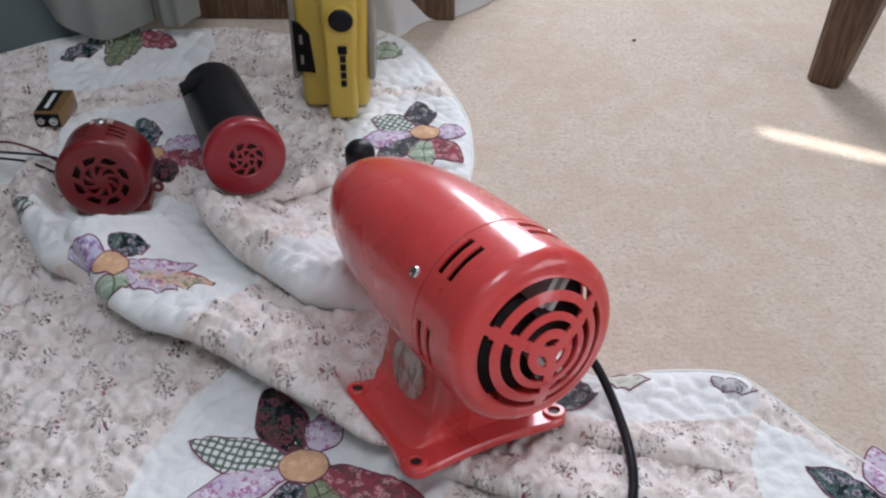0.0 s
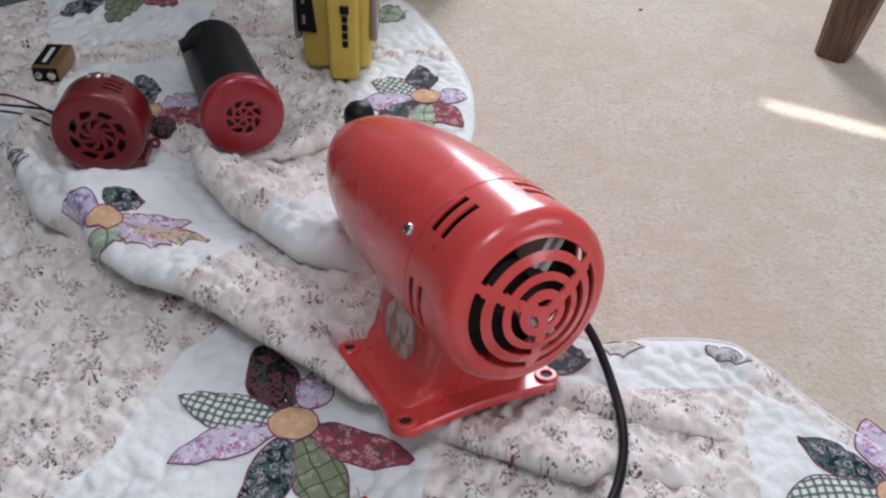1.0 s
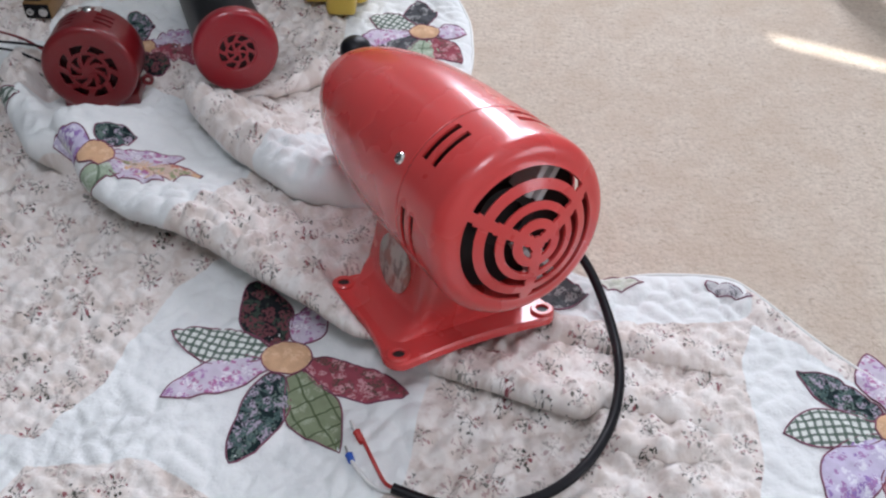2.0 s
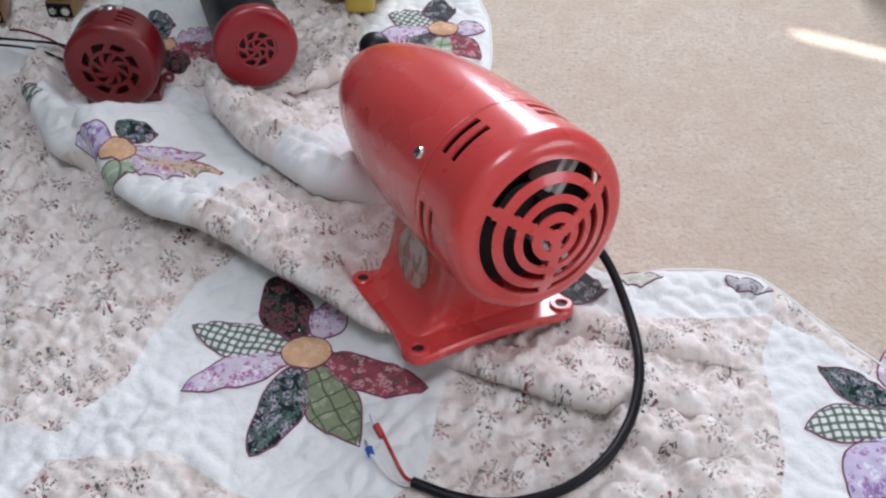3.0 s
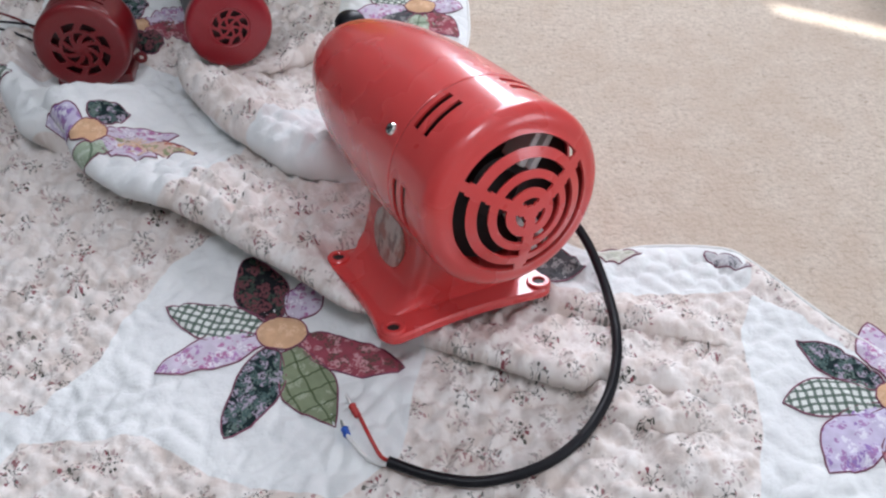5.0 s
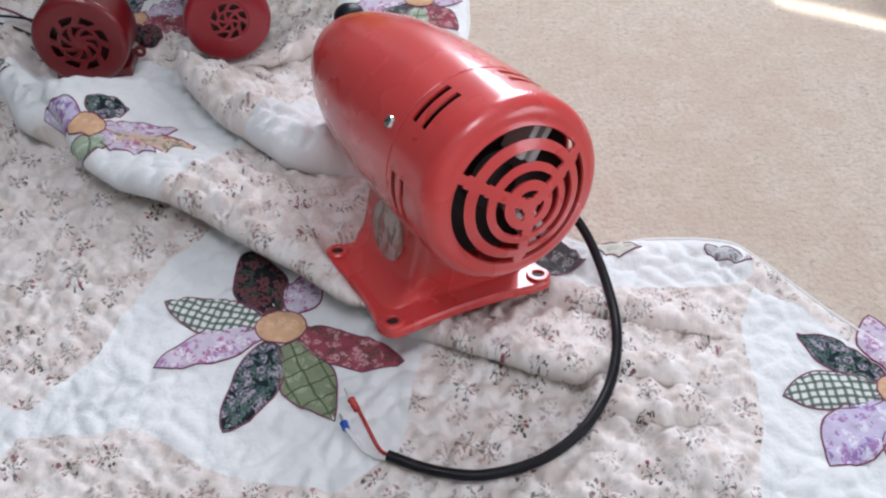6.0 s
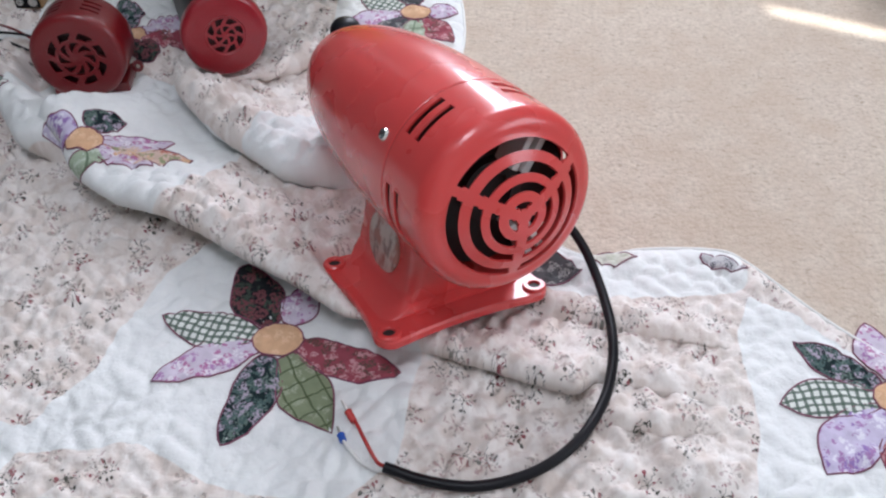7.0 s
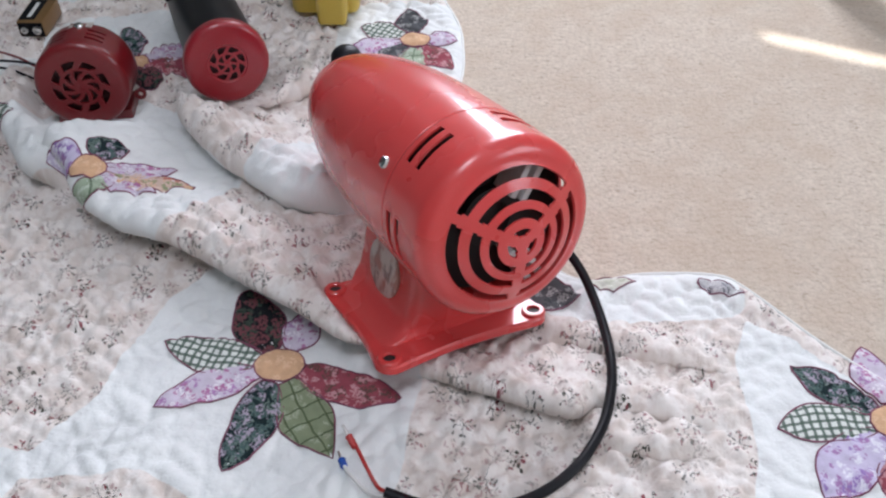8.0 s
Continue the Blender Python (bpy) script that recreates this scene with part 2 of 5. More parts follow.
PRINTS = {
    "check": print_material("green_check_cotton", (0.72, 0.74, 0.70), [], 90, lattice=(0.0056, 0.0021, (0.075, 0.115, 0.09))),
    "lilac": print_material("lilac_print_cotton", (0.60, 0.53, 0.63), [(0.40, 0.21, 0.42), (0.72, 0.68, 0.73), (0.42, 0.17, 0.32)], 85, 0.52),
    "violet": print_material("violet_print_cotton", (0.58, 0.52, 0.68), [(0.30, 0.19, 0.44), (0.72, 0.70, 0.78), (0.36, 0.20, 0.40)], 75, 0.52),
    "dark": print_material("dark_floral_cotton", (0.014, 0.026, 0.028), [(0.13, 0.18, 0.16), (0.36, 0.31, 0.38), (0.07, 0.115, 0.11)], 95, 0.42),
    "green": print_material("green_plaid_cotton", (0.23, 0.27, 0.17), [(0.33, 0.37, 0.27)], 150, 0.5, lattice=(0.0125, 0.0013, (0.07, 0.095, 0.045))),
    "red": print_material("wine_red_print_cotton", (0.32, 0.075, 0.10), [(0.13, 0.075, 0.065), (0.52, 0.27, 0.29)], 95, 0.46),
    "night": print_material("black_floral_cotton", (0.018, 0.019, 0.022), [(0.055, 0.075, 0.06), (0.17, 0.06, 0.07)], 80, 0.33),
    "grey": print_material("grey_paisley_cotton", (0.085, 0.088, 0.095), [(0.30, 0.30, 0.30), (0.05, 0.05, 0.055)], 100, 0.48),
    "sage": print_material("pale_sage_cotton", (0.36, 0.43, 0.32), [(0.50, 0.55, 0.46)], 110, 0.5, lattice=(0.016, 0.0012, (0.12, 0.17, 0.11))),
    "paisley": print_material("pale_paisley_cotton", (0.60, 0.59, 0.60), [(0.14, 0.14, 0.16), (0.40, 0.39, 0.42)], 190, 0.44),
    "pale": print_material("pale_straw_cotton", (0.60, 0.60, 0.53), [(0.48, 0.49, 0.40)], 120, 0.48),
    "russet": print_material("russet_print_cotton", (0.62, 0.46, 0.38), [(0.46, 0.15, 0.12), (0.28, 0.30, 0.17), (0.66, 0.42, 0.26)], 75, 0.5),
    "peach": print_material("peach_cotton", (0.66, 0.41, 0.25), [(0.72, 0.48, 0.31)], 140, 0.5),
}
STITCH = painted("plum_satin_stitch", (0.20, 0.05, 0.095), 0.7, 0.35, scale=300, bump=0.3)
BINDING = painted("white_cotton_binding", (0.76, 0.76, 0.74), 0.9, 0.1, scale=60, bump=0.3, spec=0.1)
SHEETING = painted("white_sheet_cotton", (0.58, 0.57, 0.55), 0.9, 0.08, scale=40, bump=0.3, spec=0.1)
# pale curtain cotton with the shade of its corner put into the colour
SHADED_LINEN = painted("shaded_curtain_cotton", (0.29, 0.295, 0.275), 0.9, 0.06, scale=40, bump=0.3, spec=0.1)


def wood_material():
    n = Nodes("dark_oak", 0.45, 0, 0.4)
    c = n.coord()
    stretched = n.vmath("MULTIPLY", c, (1.0, 1.0, 0.09))
    grain = n.noise(stretched, 220, 5, 0.65)
    band = n.noise(stretched, 45, 3)
    knot = n.noise(c, 40, 2)
    col = n.mix(n.step(grain, 0.35, 0.65), (0.075, 0.040, 0.024), (0.17, 0.098, 0.058))
    col = n.mix(n.math("MULTIPLY", n.step(band, 0.5, 0.68), 0.6), col, (0.058, 0.032, 0.02))
    col = n.mix(n.math("MULTIPLY", n.step(knot, 0.63, 0.72), 0.6), col, (0.03, 0.017, 0.011))
    n.base(col)
    n.bump(grain, 0.2, 0.001)
    return n.m


WOOD = wood_material()


# ---------------------------------------------------------------- mesh helpers
def part(name, bm, material, parent=None, label="", smooth=True):
    me = bpy.data.meshes.new(name)
    if bm.faces:
        bmesh.ops.recalc_face_normals(bm, faces=bm.faces[:])
    bm.to_mesh(me)
    bm.free()
    for p in me.polygons:
        p.use_smooth = smooth
    if smooth:
        me.set_sharp_from_angle(angle=radians(38))
    me.materials.append(material)
    ob = new(name, me)
    ob.parent = parent
    if label:
        tagged(ob, label)
    return ob


def thing(name, m, label, category, group="", kind=""):
    ob = new(name)
    ob.empty_display_size = 0.02
    ob.matrix_basis = m
    return tagged(ob, label, category, group, kind)


def box(bm, x0, x1, y0, y1, z0, z1, bevel=0.0, seg=2):
    m = Matrix.Translation(((x0 + x1) / 2, (y0 + y1) / 2, (z0 + z1) / 2)) @ Matrix.Diagonal((x1 - x0, y1 - y0, z1 - z0, 1))
    vs = bmesh.ops.create_cube(bm, size=1, matrix=m)["verts"]
    if bevel:
        es = {e for v in vs for e in v.link_edges}
        bmesh.ops.bevel(bm, geom=list(es), offset=bevel, segments=seg, profile=0.5, affect="EDGES")
    return bm


def lathe(bm, profile, n=64, hole=None, m=None, close=False):
    """Turns (radius, depth) pairs about the local y axis. hole(k, angle): leave out the cell after profile point k."""
    m = m or Matrix.Identity(4)
    rows = []
    for r, d in profile:
        if r < 1e-6:
            rows.append([bm.verts.new(m @ Vector((0, d, 0)))])
        else:
            rows.append([bm.verts.new(m @ Vector((r * math.cos(2 * math.pi * i / n), d, r * math.sin(2 * math.pi * i / n)))) for i in range(n)])
    pairs = list(zip(range(len(rows)), rows, rows[1:]))
    for k, a, b in pairs:
        for i in range(n):
            if hole and hole(k, 2 * math.pi * (i + 0.5) / n):
                continue
            j = (i + 1) % n
            if len(a) == 1 and len(b) == 1:
                continue
            if len(a) == 1:
                bm.faces.new((a[0], b[i], b[j]))
            elif len(b) == 1:
                bm.faces.new((a[i], b[0], a[j]))
            else:
                bm.faces.new((a[i], b[i], b[j], a[j]))
    loose = [v for v in bm.verts if not v.link_faces]
    bmesh.ops.delete(bm, geom=loose, context="VERTS")
    return bm


def thicken(bm, t):
    bmesh.ops.recalc_face_normals(bm, faces=bm.faces[:])
    bmesh.ops.solidify(bm, geom=bm.faces[:], thickness=t)
    return bm


def tube(bm, points, radius, n=12, caps=True):
    """A round tube through points (smoothed by a Catmull-Rom curve)."""
    pts = [Vector(p) for p in points]
    fine = []
    for i in range(len(pts) - 1):
        p0, p1, p2, p3 = pts[max(i - 1, 0)], pts[i], pts[i + 1], pts[min(i + 2, len(pts) - 1)]
        for k in range(6):
            t = k / 6
            fine.append(0.5 * ((2 * p1) + (p2 - p0) * t + (2 * p0 - 5 * p1 + 4 * p2 - p3) * t * t + (3 * p1 - p0 - 3 * p2 + p3) * t ** 3))
    fine.append(pts[-1])
    rings, up = [], Vector((0.1, 0.2, 1)).normalized()
    for i, p in enumerate(fine):
        d = (fine[min(i + 1, len(fine) - 1)] - fine[max(i - 1, 0)]).normalized()
        a = d.cross(up).normalized()
        b = a.cross(d).normalized()
        r = radius[min(i * len(radius) // len(fine), len(radius) - 1)] if isinstance(radius, (list, tuple)) else radius
        rings.append([bm.verts.new(p + r * (math.cos(2 * math.pi * k / n) * a + math.sin(2 * math.pi * k / n) * b)) for k in range(n)])
    for a, b in zip(rings, rings[1:]):
        for k in range(n):
            bm.faces.new((a[k], a[(k + 1) % n], b[(k + 1) % n], b[k]))
    if caps:
        bm.faces.new(rings[0])
        bm.faces.new(rings[-1])
    return bm


def loft(bm, rows, caps=True):
    """Joins closed rows of points of equal length."""
    rings = [[bm.verts.new(p) for p in row] for row in rows]
    n = len(rings[0])
    for a, b in zip(rings, rings[1:]):
        for k in range(n):
            bm.faces.new((a[k], a[(k + 1) % n], b[(k + 1) % n], b[k]))
    if caps:
        bm.faces.new(rings[0])
        bm.faces.new(rings[-1])
    return bm


def rounded_rect(cx, cy, hx, hy, z, r, n=6, bow=0.0):
    """Points of a rounded rectangle at height z; bow pulls the middle of the sides inwards."""
    pts = []
    for sx, sy, a0 in ((1, 1, 0), (-1, 1, 90), (-1, -1, 180), (1, -1, 270)):
        for k in range(n + 1):
            a = radians(a0 + 90 * k / n)
            pts.append((cx + sx * (hx - r) + r * math.cos(a), cy + sy * (hy - r) + r * math.sin(a), z))
        a, b = pts[-1], None
        nx, ny = ((-1, 1), (-1, -1), (1, -1), (1, 1))[(0, 90, 180, 270).index(a0)]
        if a0 in (0, 180):
            x1 = cx + (hx - r) * (-1 if a0 == 0 else 1)
            for k in range(1, 8):
                t = k / 8
                pts.append((a[0] + (x1 - a[0]) * t, a[1] - math.copysign(bow * math.sin(math.pi * t), a[1] - cy), z))
        else:
            y1 = cy + (hy - r) * (-1 if a0 == 90 else 1)
            for k in range(1, 8):
                t = k / 8
                pts.append((a[0] - math.copysign(bow * math.sin(math.pi * t), a[0] - cx), a[1] + (y1 - a[1]) * t, z))
    return pts


# ---------------------------------------------------------------- the room
def room_wall(name, x0, x1, y0, y1, z0=0.0, z1=2.4, opening=None, axis="x", material=WALL_PAINT):
    """A wall as a slab; opening = (a0, a1, z0, z1) along its length goes through it."""
    bm = bmesh.new()
    if not opening:
        box(bm, x0, x1, y0, y1, z0, z1)
    else:
        a0, a1, b0, b1 = opening
        cells = [((x0 if axis == "x" else y0), a0, z0, z1), (a1, (x1 if axis == "x" else y1), z0, z1), (a0, a1, z0, b0), (a0, a1, b1, z1)]
        for p, q, r, s in cells:
            if axis == "x":
                box(bm, p, q, y0, y1, r, s)
            else:
                box(bm, x0, x1, p, q, r, s)
    return tagged(part(name, bm, material, smooth=False), kind="structure")


bm = bmesh.new()
box(bm, -0.9, 2.2, -2.2, WIN["y"], -0.05, 0.0)
tagged(part("floor", bm, CARPET, smooth=False), "short-pile beige flecked fitted carpet", kind="structure")
bm = bmesh.new()
for x0, x1, y0, y1 in ((-0.95, ROOF["x0"], -2.3, WIN["y"] + 0.2), (ROOF["x1"], 2.35, -2.3, WIN["y"] + 0.2), (ROOF["x0"], ROOF["x1"], -2.3, ROOF["y0"]), (ROOF["x0"], ROOF["x1"], ROOF["y1"], WIN["y"] + 0.2)):
    box(bm, x0, x1, y0, y1, 2.4, 2.5)
tagged(part("ceiling", bm, CEILING_PAINT, smooth=False), kind="structure")
room_wall("wall_north", -0.95, 2.35, WIN["y"], WIN["y"] + 0.2, opening=(WIN["x0"], WIN["x1"], WIN["z0"], WIN["z1"]))
room_wall("wall_south", -0.95, 2.35, -2.3, -2.2)
# the west wall is unseen: set close and dark to cut bounce light
room_wall("wall_west", -0.95, -0.85, -2.2, 0.7935, material=SHADED_PAINT)
room_wall("wall_east", 2.2, 2.35, -2.2, WIN["y"], opening=SIDE, axis="y")


def prism(bm, plan, z0, z1):
    """An upright slab over a plan outline."""
    return loft(bm, [[(x, y, z) for x, y in plan] for z in (z0, z1)])


# the splayed wall beside the window, its skirting, and behind the quilt a dark board for shaded carpet
tagged(part("wall_splay", prism(bmesh.new(), [(-0.95, 0.736), (-0.385, 1.061), (-0.385, WIN["y"]), (-0.95, WIN["y"])], 0.0, 2.4), SHADED_PAINT, smooth=False), kind="structure")
bm = bmesh.new()
for z0, z1, d in ((0.0, 0.062, 0.014), (0.062, 0.070, 0.011), (0.070, 0.076, 0.006)):
    prism(bm, [(-0.85, 0.7935), (-0.385, 1.061), (-0.385 + 0.5 * d, 1.061 - 0.866 * d), (-0.85 + 0.5 * d, 0.7935 - 0.866 * d)], z0, z1)
tagged(part("baseboard", bm, SHADED_PAINT, smooth=False), "grey-green skirting board, its paint darkened for shade", kind="structure")
# added dark board: imitates the deep shade on the carpet strip here
bm = bmesh.new()
box(bm, -0.385, 0.02, 1.068, 1.088, 0.0, 0.13, 0.003)
tagged(part("carpet_shade_board", bm, WOOD, smooth=False), "dark brown board standing in for shaded carpet", kind="structure")

# frame of the large window and closed curtains with narrow gaps at the side window
window = tagged(thing("window_1", Matrix.Identity(4), "white framed window letting in daylight", "window"), kind="structure")
xm = (WIN["x0"] + WIN["x1"]) / 2
for x0, x1, z0, z1 in ((WIN["x0"], WIN["x0"] + 0.06, WIN["z0"], WIN["z1"]), (WIN["x1"] - 0.06, WIN["x1"], WIN["z0"], WIN["z1"]), (xm - 0.03, xm + 0.03, WIN["z0"], WIN["z1"]),
                       (WIN["x0"], WIN["x1"], WIN["z0"], WIN["z0"] + 0.06), (WIN["x0"], WIN["x1"], WIN["z1"] - 0.06, WIN["z1"])):
    bm = bmesh.new()
    box(bm, x0, x1, WIN["y"] + 0.03, WIN["y"] + 0.07, z0, z1, 0.004)
    part("window_frame", bm, WHITE_PAINT, window, smooth=False)

# frame of the made-up ceiling opening that holds the overhead fill
fill_opening = tagged(thing("window_2", Matrix.Translation((0, 0, ROOF["z"])), "added unseen ceiling opening with a white frame for the fill light", "window"), kind="structure")
for x0, x1, y0, y1 in ((ROOF["x0"], ROOF["x0"] + 0.05, ROOF["y0"], ROOF["y1"]), (ROOF["x1"] - 0.05, ROOF["x1"], ROOF["y0"], ROOF["y1"]),
                       (ROOF["x0"] + 0.05, ROOF["x1"] - 0.05, ROOF["y0"], ROOF["y0"] + 0.05), (ROOF["x0"] + 0.05, ROOF["x1"] - 0.05, ROOF["y1"] - 0.05, ROOF["y1"])):
    bm = bmesh.new()
    box(bm, x0, x1, y0, y1, 0.02, 0.06, 0.004)
    part("window_frame", bm, WHITE_PAINT, fill_opening, smooth=False)


def hanging_cloth(bm, x_of, y_of, z0_of, z1, n, rows=10, thick=0.003):
    """A hanging sheet along a plan curve given by t in 0..1."""
    grid = []
    for i in range(n + 1):
        t = i / n
        z0 = z0_of(t)
        grid.append([bm.verts.new((x_of(t), y_of(t) , z0 + (z1 - z0) * (k / rows) ** 1.5)) for k in range(rows + 1)])
    for a, b in zip(grid, grid[1:]):
        for k in range(rows):
            bm.faces.new((a[k], b[k], b[k + 1], a[k + 1]))
    return thicken(bm, thick)


# unseen curtains, added so that their gaps cut the sun into carpet strips
side = thing("curtain", Matrix.Translation((2.18, 0, 0.7)), "unseen drawn curtains whose narrow gaps shape the sun strips", "curtain")
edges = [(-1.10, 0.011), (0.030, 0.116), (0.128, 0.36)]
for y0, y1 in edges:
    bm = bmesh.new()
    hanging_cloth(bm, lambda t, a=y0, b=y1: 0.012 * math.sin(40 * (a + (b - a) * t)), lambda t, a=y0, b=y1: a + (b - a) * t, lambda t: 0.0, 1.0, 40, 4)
    part("panel", bm, SHADED_LINEN, side)
# a short piece over one gap ends its sun strip sooner
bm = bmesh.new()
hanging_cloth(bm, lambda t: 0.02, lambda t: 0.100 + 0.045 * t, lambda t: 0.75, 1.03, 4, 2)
part("sun_gap_stop", bm, SHADED_LINEN, side)

# ---------------------------------------------------------------- the quilt
SIREN = Matrix.Translation((0.0192, 0.4457, 0.0152)) @ pose(0, 0, 0, 0, 0, 29.8) @ pose(0, 0, 0, -11.7, 0, 0) @ pose(0, 0, 0, 0, 5.5, 0) @ Matrix.Scale(0.97, 4)

# folds: lip line, height at its start and end, run-out to the right and to the left of its way, and how far the lip leans over to the right
FOLDS = [
    ([(-0.345, 0.640), (-0.322, 0.603), (-0.300, 0.575), (-0.276, 0.550), (-0.251, 0.531), (-0.219, 0.509), (-0.181, 0.495), (-0.144, 0.474), (-0.119, 0.457), (-0.082, 0.433), (-0.051, 0.410), (-0.031, 0.398), (-0.010, 0.389), (0.012, 0.383)], 0.042, 0.026, 0.014, 0.075, 0.042),
    ([(-0.222, 0.712), (-0.218, 0.690), (-0.211, 0.668), (-0.192, 0.642), (-0.162, 0.609), (-0.130, 0.584), (-0.099, 0.560), (-0.069, 0.547), (-0.040, 0.535)], 0.036, 0.034, 0.014, 0.050, 0.032),
    ([(-0.140, 0.685), (-0.119, 0.725), (-0.100, 0.762)], 0.016, 0.008, 0.010, 0.022, 0.008),
    ([(-0.022, 0.388), (0.010, 0.383), (0.043, 0.376), (0.070, 0.368), (0.094, 0.360), (0.112, 0.357), (0.130, 0.356)], 0.016, 0.024, 0.009, 0.034, 0.018),
    ([(-0.405, 0.745), (-0.388, 0.706), (-0.365, 0.664), (-0.339, 0.625), (-0.314, 0.590), (-0.292, 0.560)], 0.026, 0.036, 0.013, 0.050, 0.022),
    ([(-0.48, 0.725), (-0.42, 0.740), (-0.35, 0.752)], 0.018, 0.018, 0.016, 0.018, 0.0),
    ([(0.060, 0.412), (0.115, 0.398), (0.185, 0.392)], 0.008, 0.009, 0.009, 0.020, 0.006),
    ([(0.110, 0.350), (0.160, 0.338), (0.215, 0.345)], 0.010, 0.010, 0.010, 0.024, 0.005),
    ([(-0.290, 0.950), (-0.220, 0.930), (-0.150, 0.925)], 0.014, 0.012, 0.012, 0.025, 0.008),
    ([(-0.250, 0.885), (-0.190, 0.875), (-0.145, 0.885)], 0.012, 0.010, 0.012, 0.022, 0.006),
    ([(-0.440, 0.560), (-0.380, 0.520), (-0.330, 0.515)], 0.010, 0.008, 0.020, 0.030, 0.0),
    ([(0.070, 0.436), (0.110, 0.428), (0.150, 0.420), (0.195, 0.408), (0.235, 0.400)], 0.012, 0.009, 0.010, 0.020, 0.008),
    ([(0.150, 0.312), (0.185, 0.300), (0.225, 0.305)], 0.010, 0.008, 0.012, 0.026, 0.004),
    ([(-0.150, 0.690), (-0.118, 0.706), (-0.082, 0.728)], 0.012, 0.020, 0.008, 0.020, 0.008),
    ([(0.075, 0.392), (0.135, 0.376), (0.180, 0.366), (0.225, 0.356)], 0.011, 0.011, 0.009, 0.020, 0.006),
]


def smooth01(t):
    t = np.clip(t, 0, 1)
    return t * t * (3 - 2 * t)


def right_normals(pts):
    """Unit vectors to the right of a line's way at each of its points."""
    out = []
    for i in range(len(pts)):
        (ax, ay), (bx, by) = pts[max(i - 1, 0)], pts[min(i + 1, len(pts) - 1)]
        n = math.hypot(bx - ax, by - ay)
        out.append(((by - ay) / n, -(bx - ax) / n))
    return out


def to_line(x, y, pts, normals):
    """The distance to a line of points, the side (+1: left of its way), the right-hand normal there and the share of the way."""
    best = np.full(np.shape(x), 9.0)
    side, nx, ny, way = np.ones(np.shape(x)), np.zeros(np.shape(x)), np.zeros(np.shape(x)), np.zeros(np.shape(x))
    for i in range(len(pts) - 1):
        (ax, ay), (bx, by), (px, py), (qx, qy) = pts[i], pts[i + 1], normals[i], normals[i + 1]
        dx, dy = bx - ax, by - ay
        t = np.clip(((x - ax) * dx + (y - ay) * dy) / (dx * dx + dy * dy), 0, 1)
        d = np.hypot(x - ax - t * dx, y - ay - t * dy)
        s = np.sign(dx * (y - ay) - dy * (x - ax))
        near = d < best
        best, side = np.where(near, d, best), np.where(near, s, side)
        nx, ny = np.where(near, px + t * (qx - px), nx), np.where(near, py + t * (qy - py), ny)
        way = np.where(near, (i + t) / (len(pts) - 1), way)
    return best, side, nx, ny, way


SHAPED = []
for pts, amp, amp_end, right, left, lean in FOLDS:
    normals = right_normals(pts)
    back = lean + (0.35 * max(amp, amp_end) if lean else 0)
    SHAPED.append(([(x - back * nx, y - back * ny) for (x, y), (nx, ny) in zip(pts, normals)], normals, amp, amp_end, right, left, lean))


CELL = 0.0185
JIT = np.random.RandomState(4).rand(200, 200, 2)


def puffs(x, y):
    """Wadding swelling between meandering quilting lines: 0 on a line, 1 in the middle of a puff."""
    wx = x + 0.006 * np.sin(61 * y + 2.0 * np.sin(23 * x)) + 0.003 * np.sin(150 * y + 1.3)
    wy = y + 0.006 * np.sin(57 * x + 2.0 * np.sin(29 * y)) + 0.003 * np.sin(140 * x + 0.4)
    gx, gy = wx / CELL + 60, wy / CELL + 40
    ix, iy = np.floor(gx).astype(int), np.floor(gy).astype(int)
    f1, f2 = np.full(np.shape(x), 9.0), np.full(np.shape(x), 9.0)
    for a in (-1, 0, 1):
        for b in (-1, 0, 1):
            j = JIT[np.clip(ix + a, 0, 199), np.clip(iy + b, 0, 199)]
            d = np.hypot(ix + a + j[..., 0] - gx, iy + b + j[..., 1] - gy)
            f2 = np.where(d < f1, f1, np.minimum(f2, d))
            f1 = np.minimum(f1, d)
    return np.clip((f2 - f1) / 0.7, 0, 1) ** 0.42


# where the applique lies flat: x, y, radius
FLOWER_FIELDS = [(-0.238, 0.577, 0.058), (-0.085, 0.392, 0.085), (0.275, 0.362, 0.062), (-0.015, 0.805, 0.055)]

# what presses the quilt down: x, y, radius, height of the underside
PRESSED = [(-0.288, 0.695, 0.050, 0.0075), (-0.170, 0.715, 0.045, 0.017), (-0.212, 0.815, 0.045, 0.008), (-0.105, 0.865, 0.060, 0.0115),
           (-0.384, 0.832, 0.026, 0.0105), (-0.447, 0.815, 0.026, 0.0105), (-0.069, 0.742, 0.018, 0.009)]
# the lead's way over the quilt: x, y, height of its middle
CABLE = [(0.088, 0.5, 0.0452), (0.108, 0.492, 0.038), (0.122, 0.478, 0.0273), (0.131, 0.455, 0.0199), (0.1365, 0.425, 0.0172), (0.1375, 0.4, 0.0174), (0.135, 0.378, 0.0159), (0.127, 0.352, 0.0151), (0.11, 0.324, 0.016), (0.085, 0.304, 0.0147), (0.052, 0.2935, 0.0139), (0.022, 0.2965, 0.013), (-0.004, 0.305, 0.0137)]
INTO_SIREN = SIREN.inverted()
SIREN_UP = SIREN.to_3x3() @ Vector((0, 0, 1))
SIREN_UP.normalize()


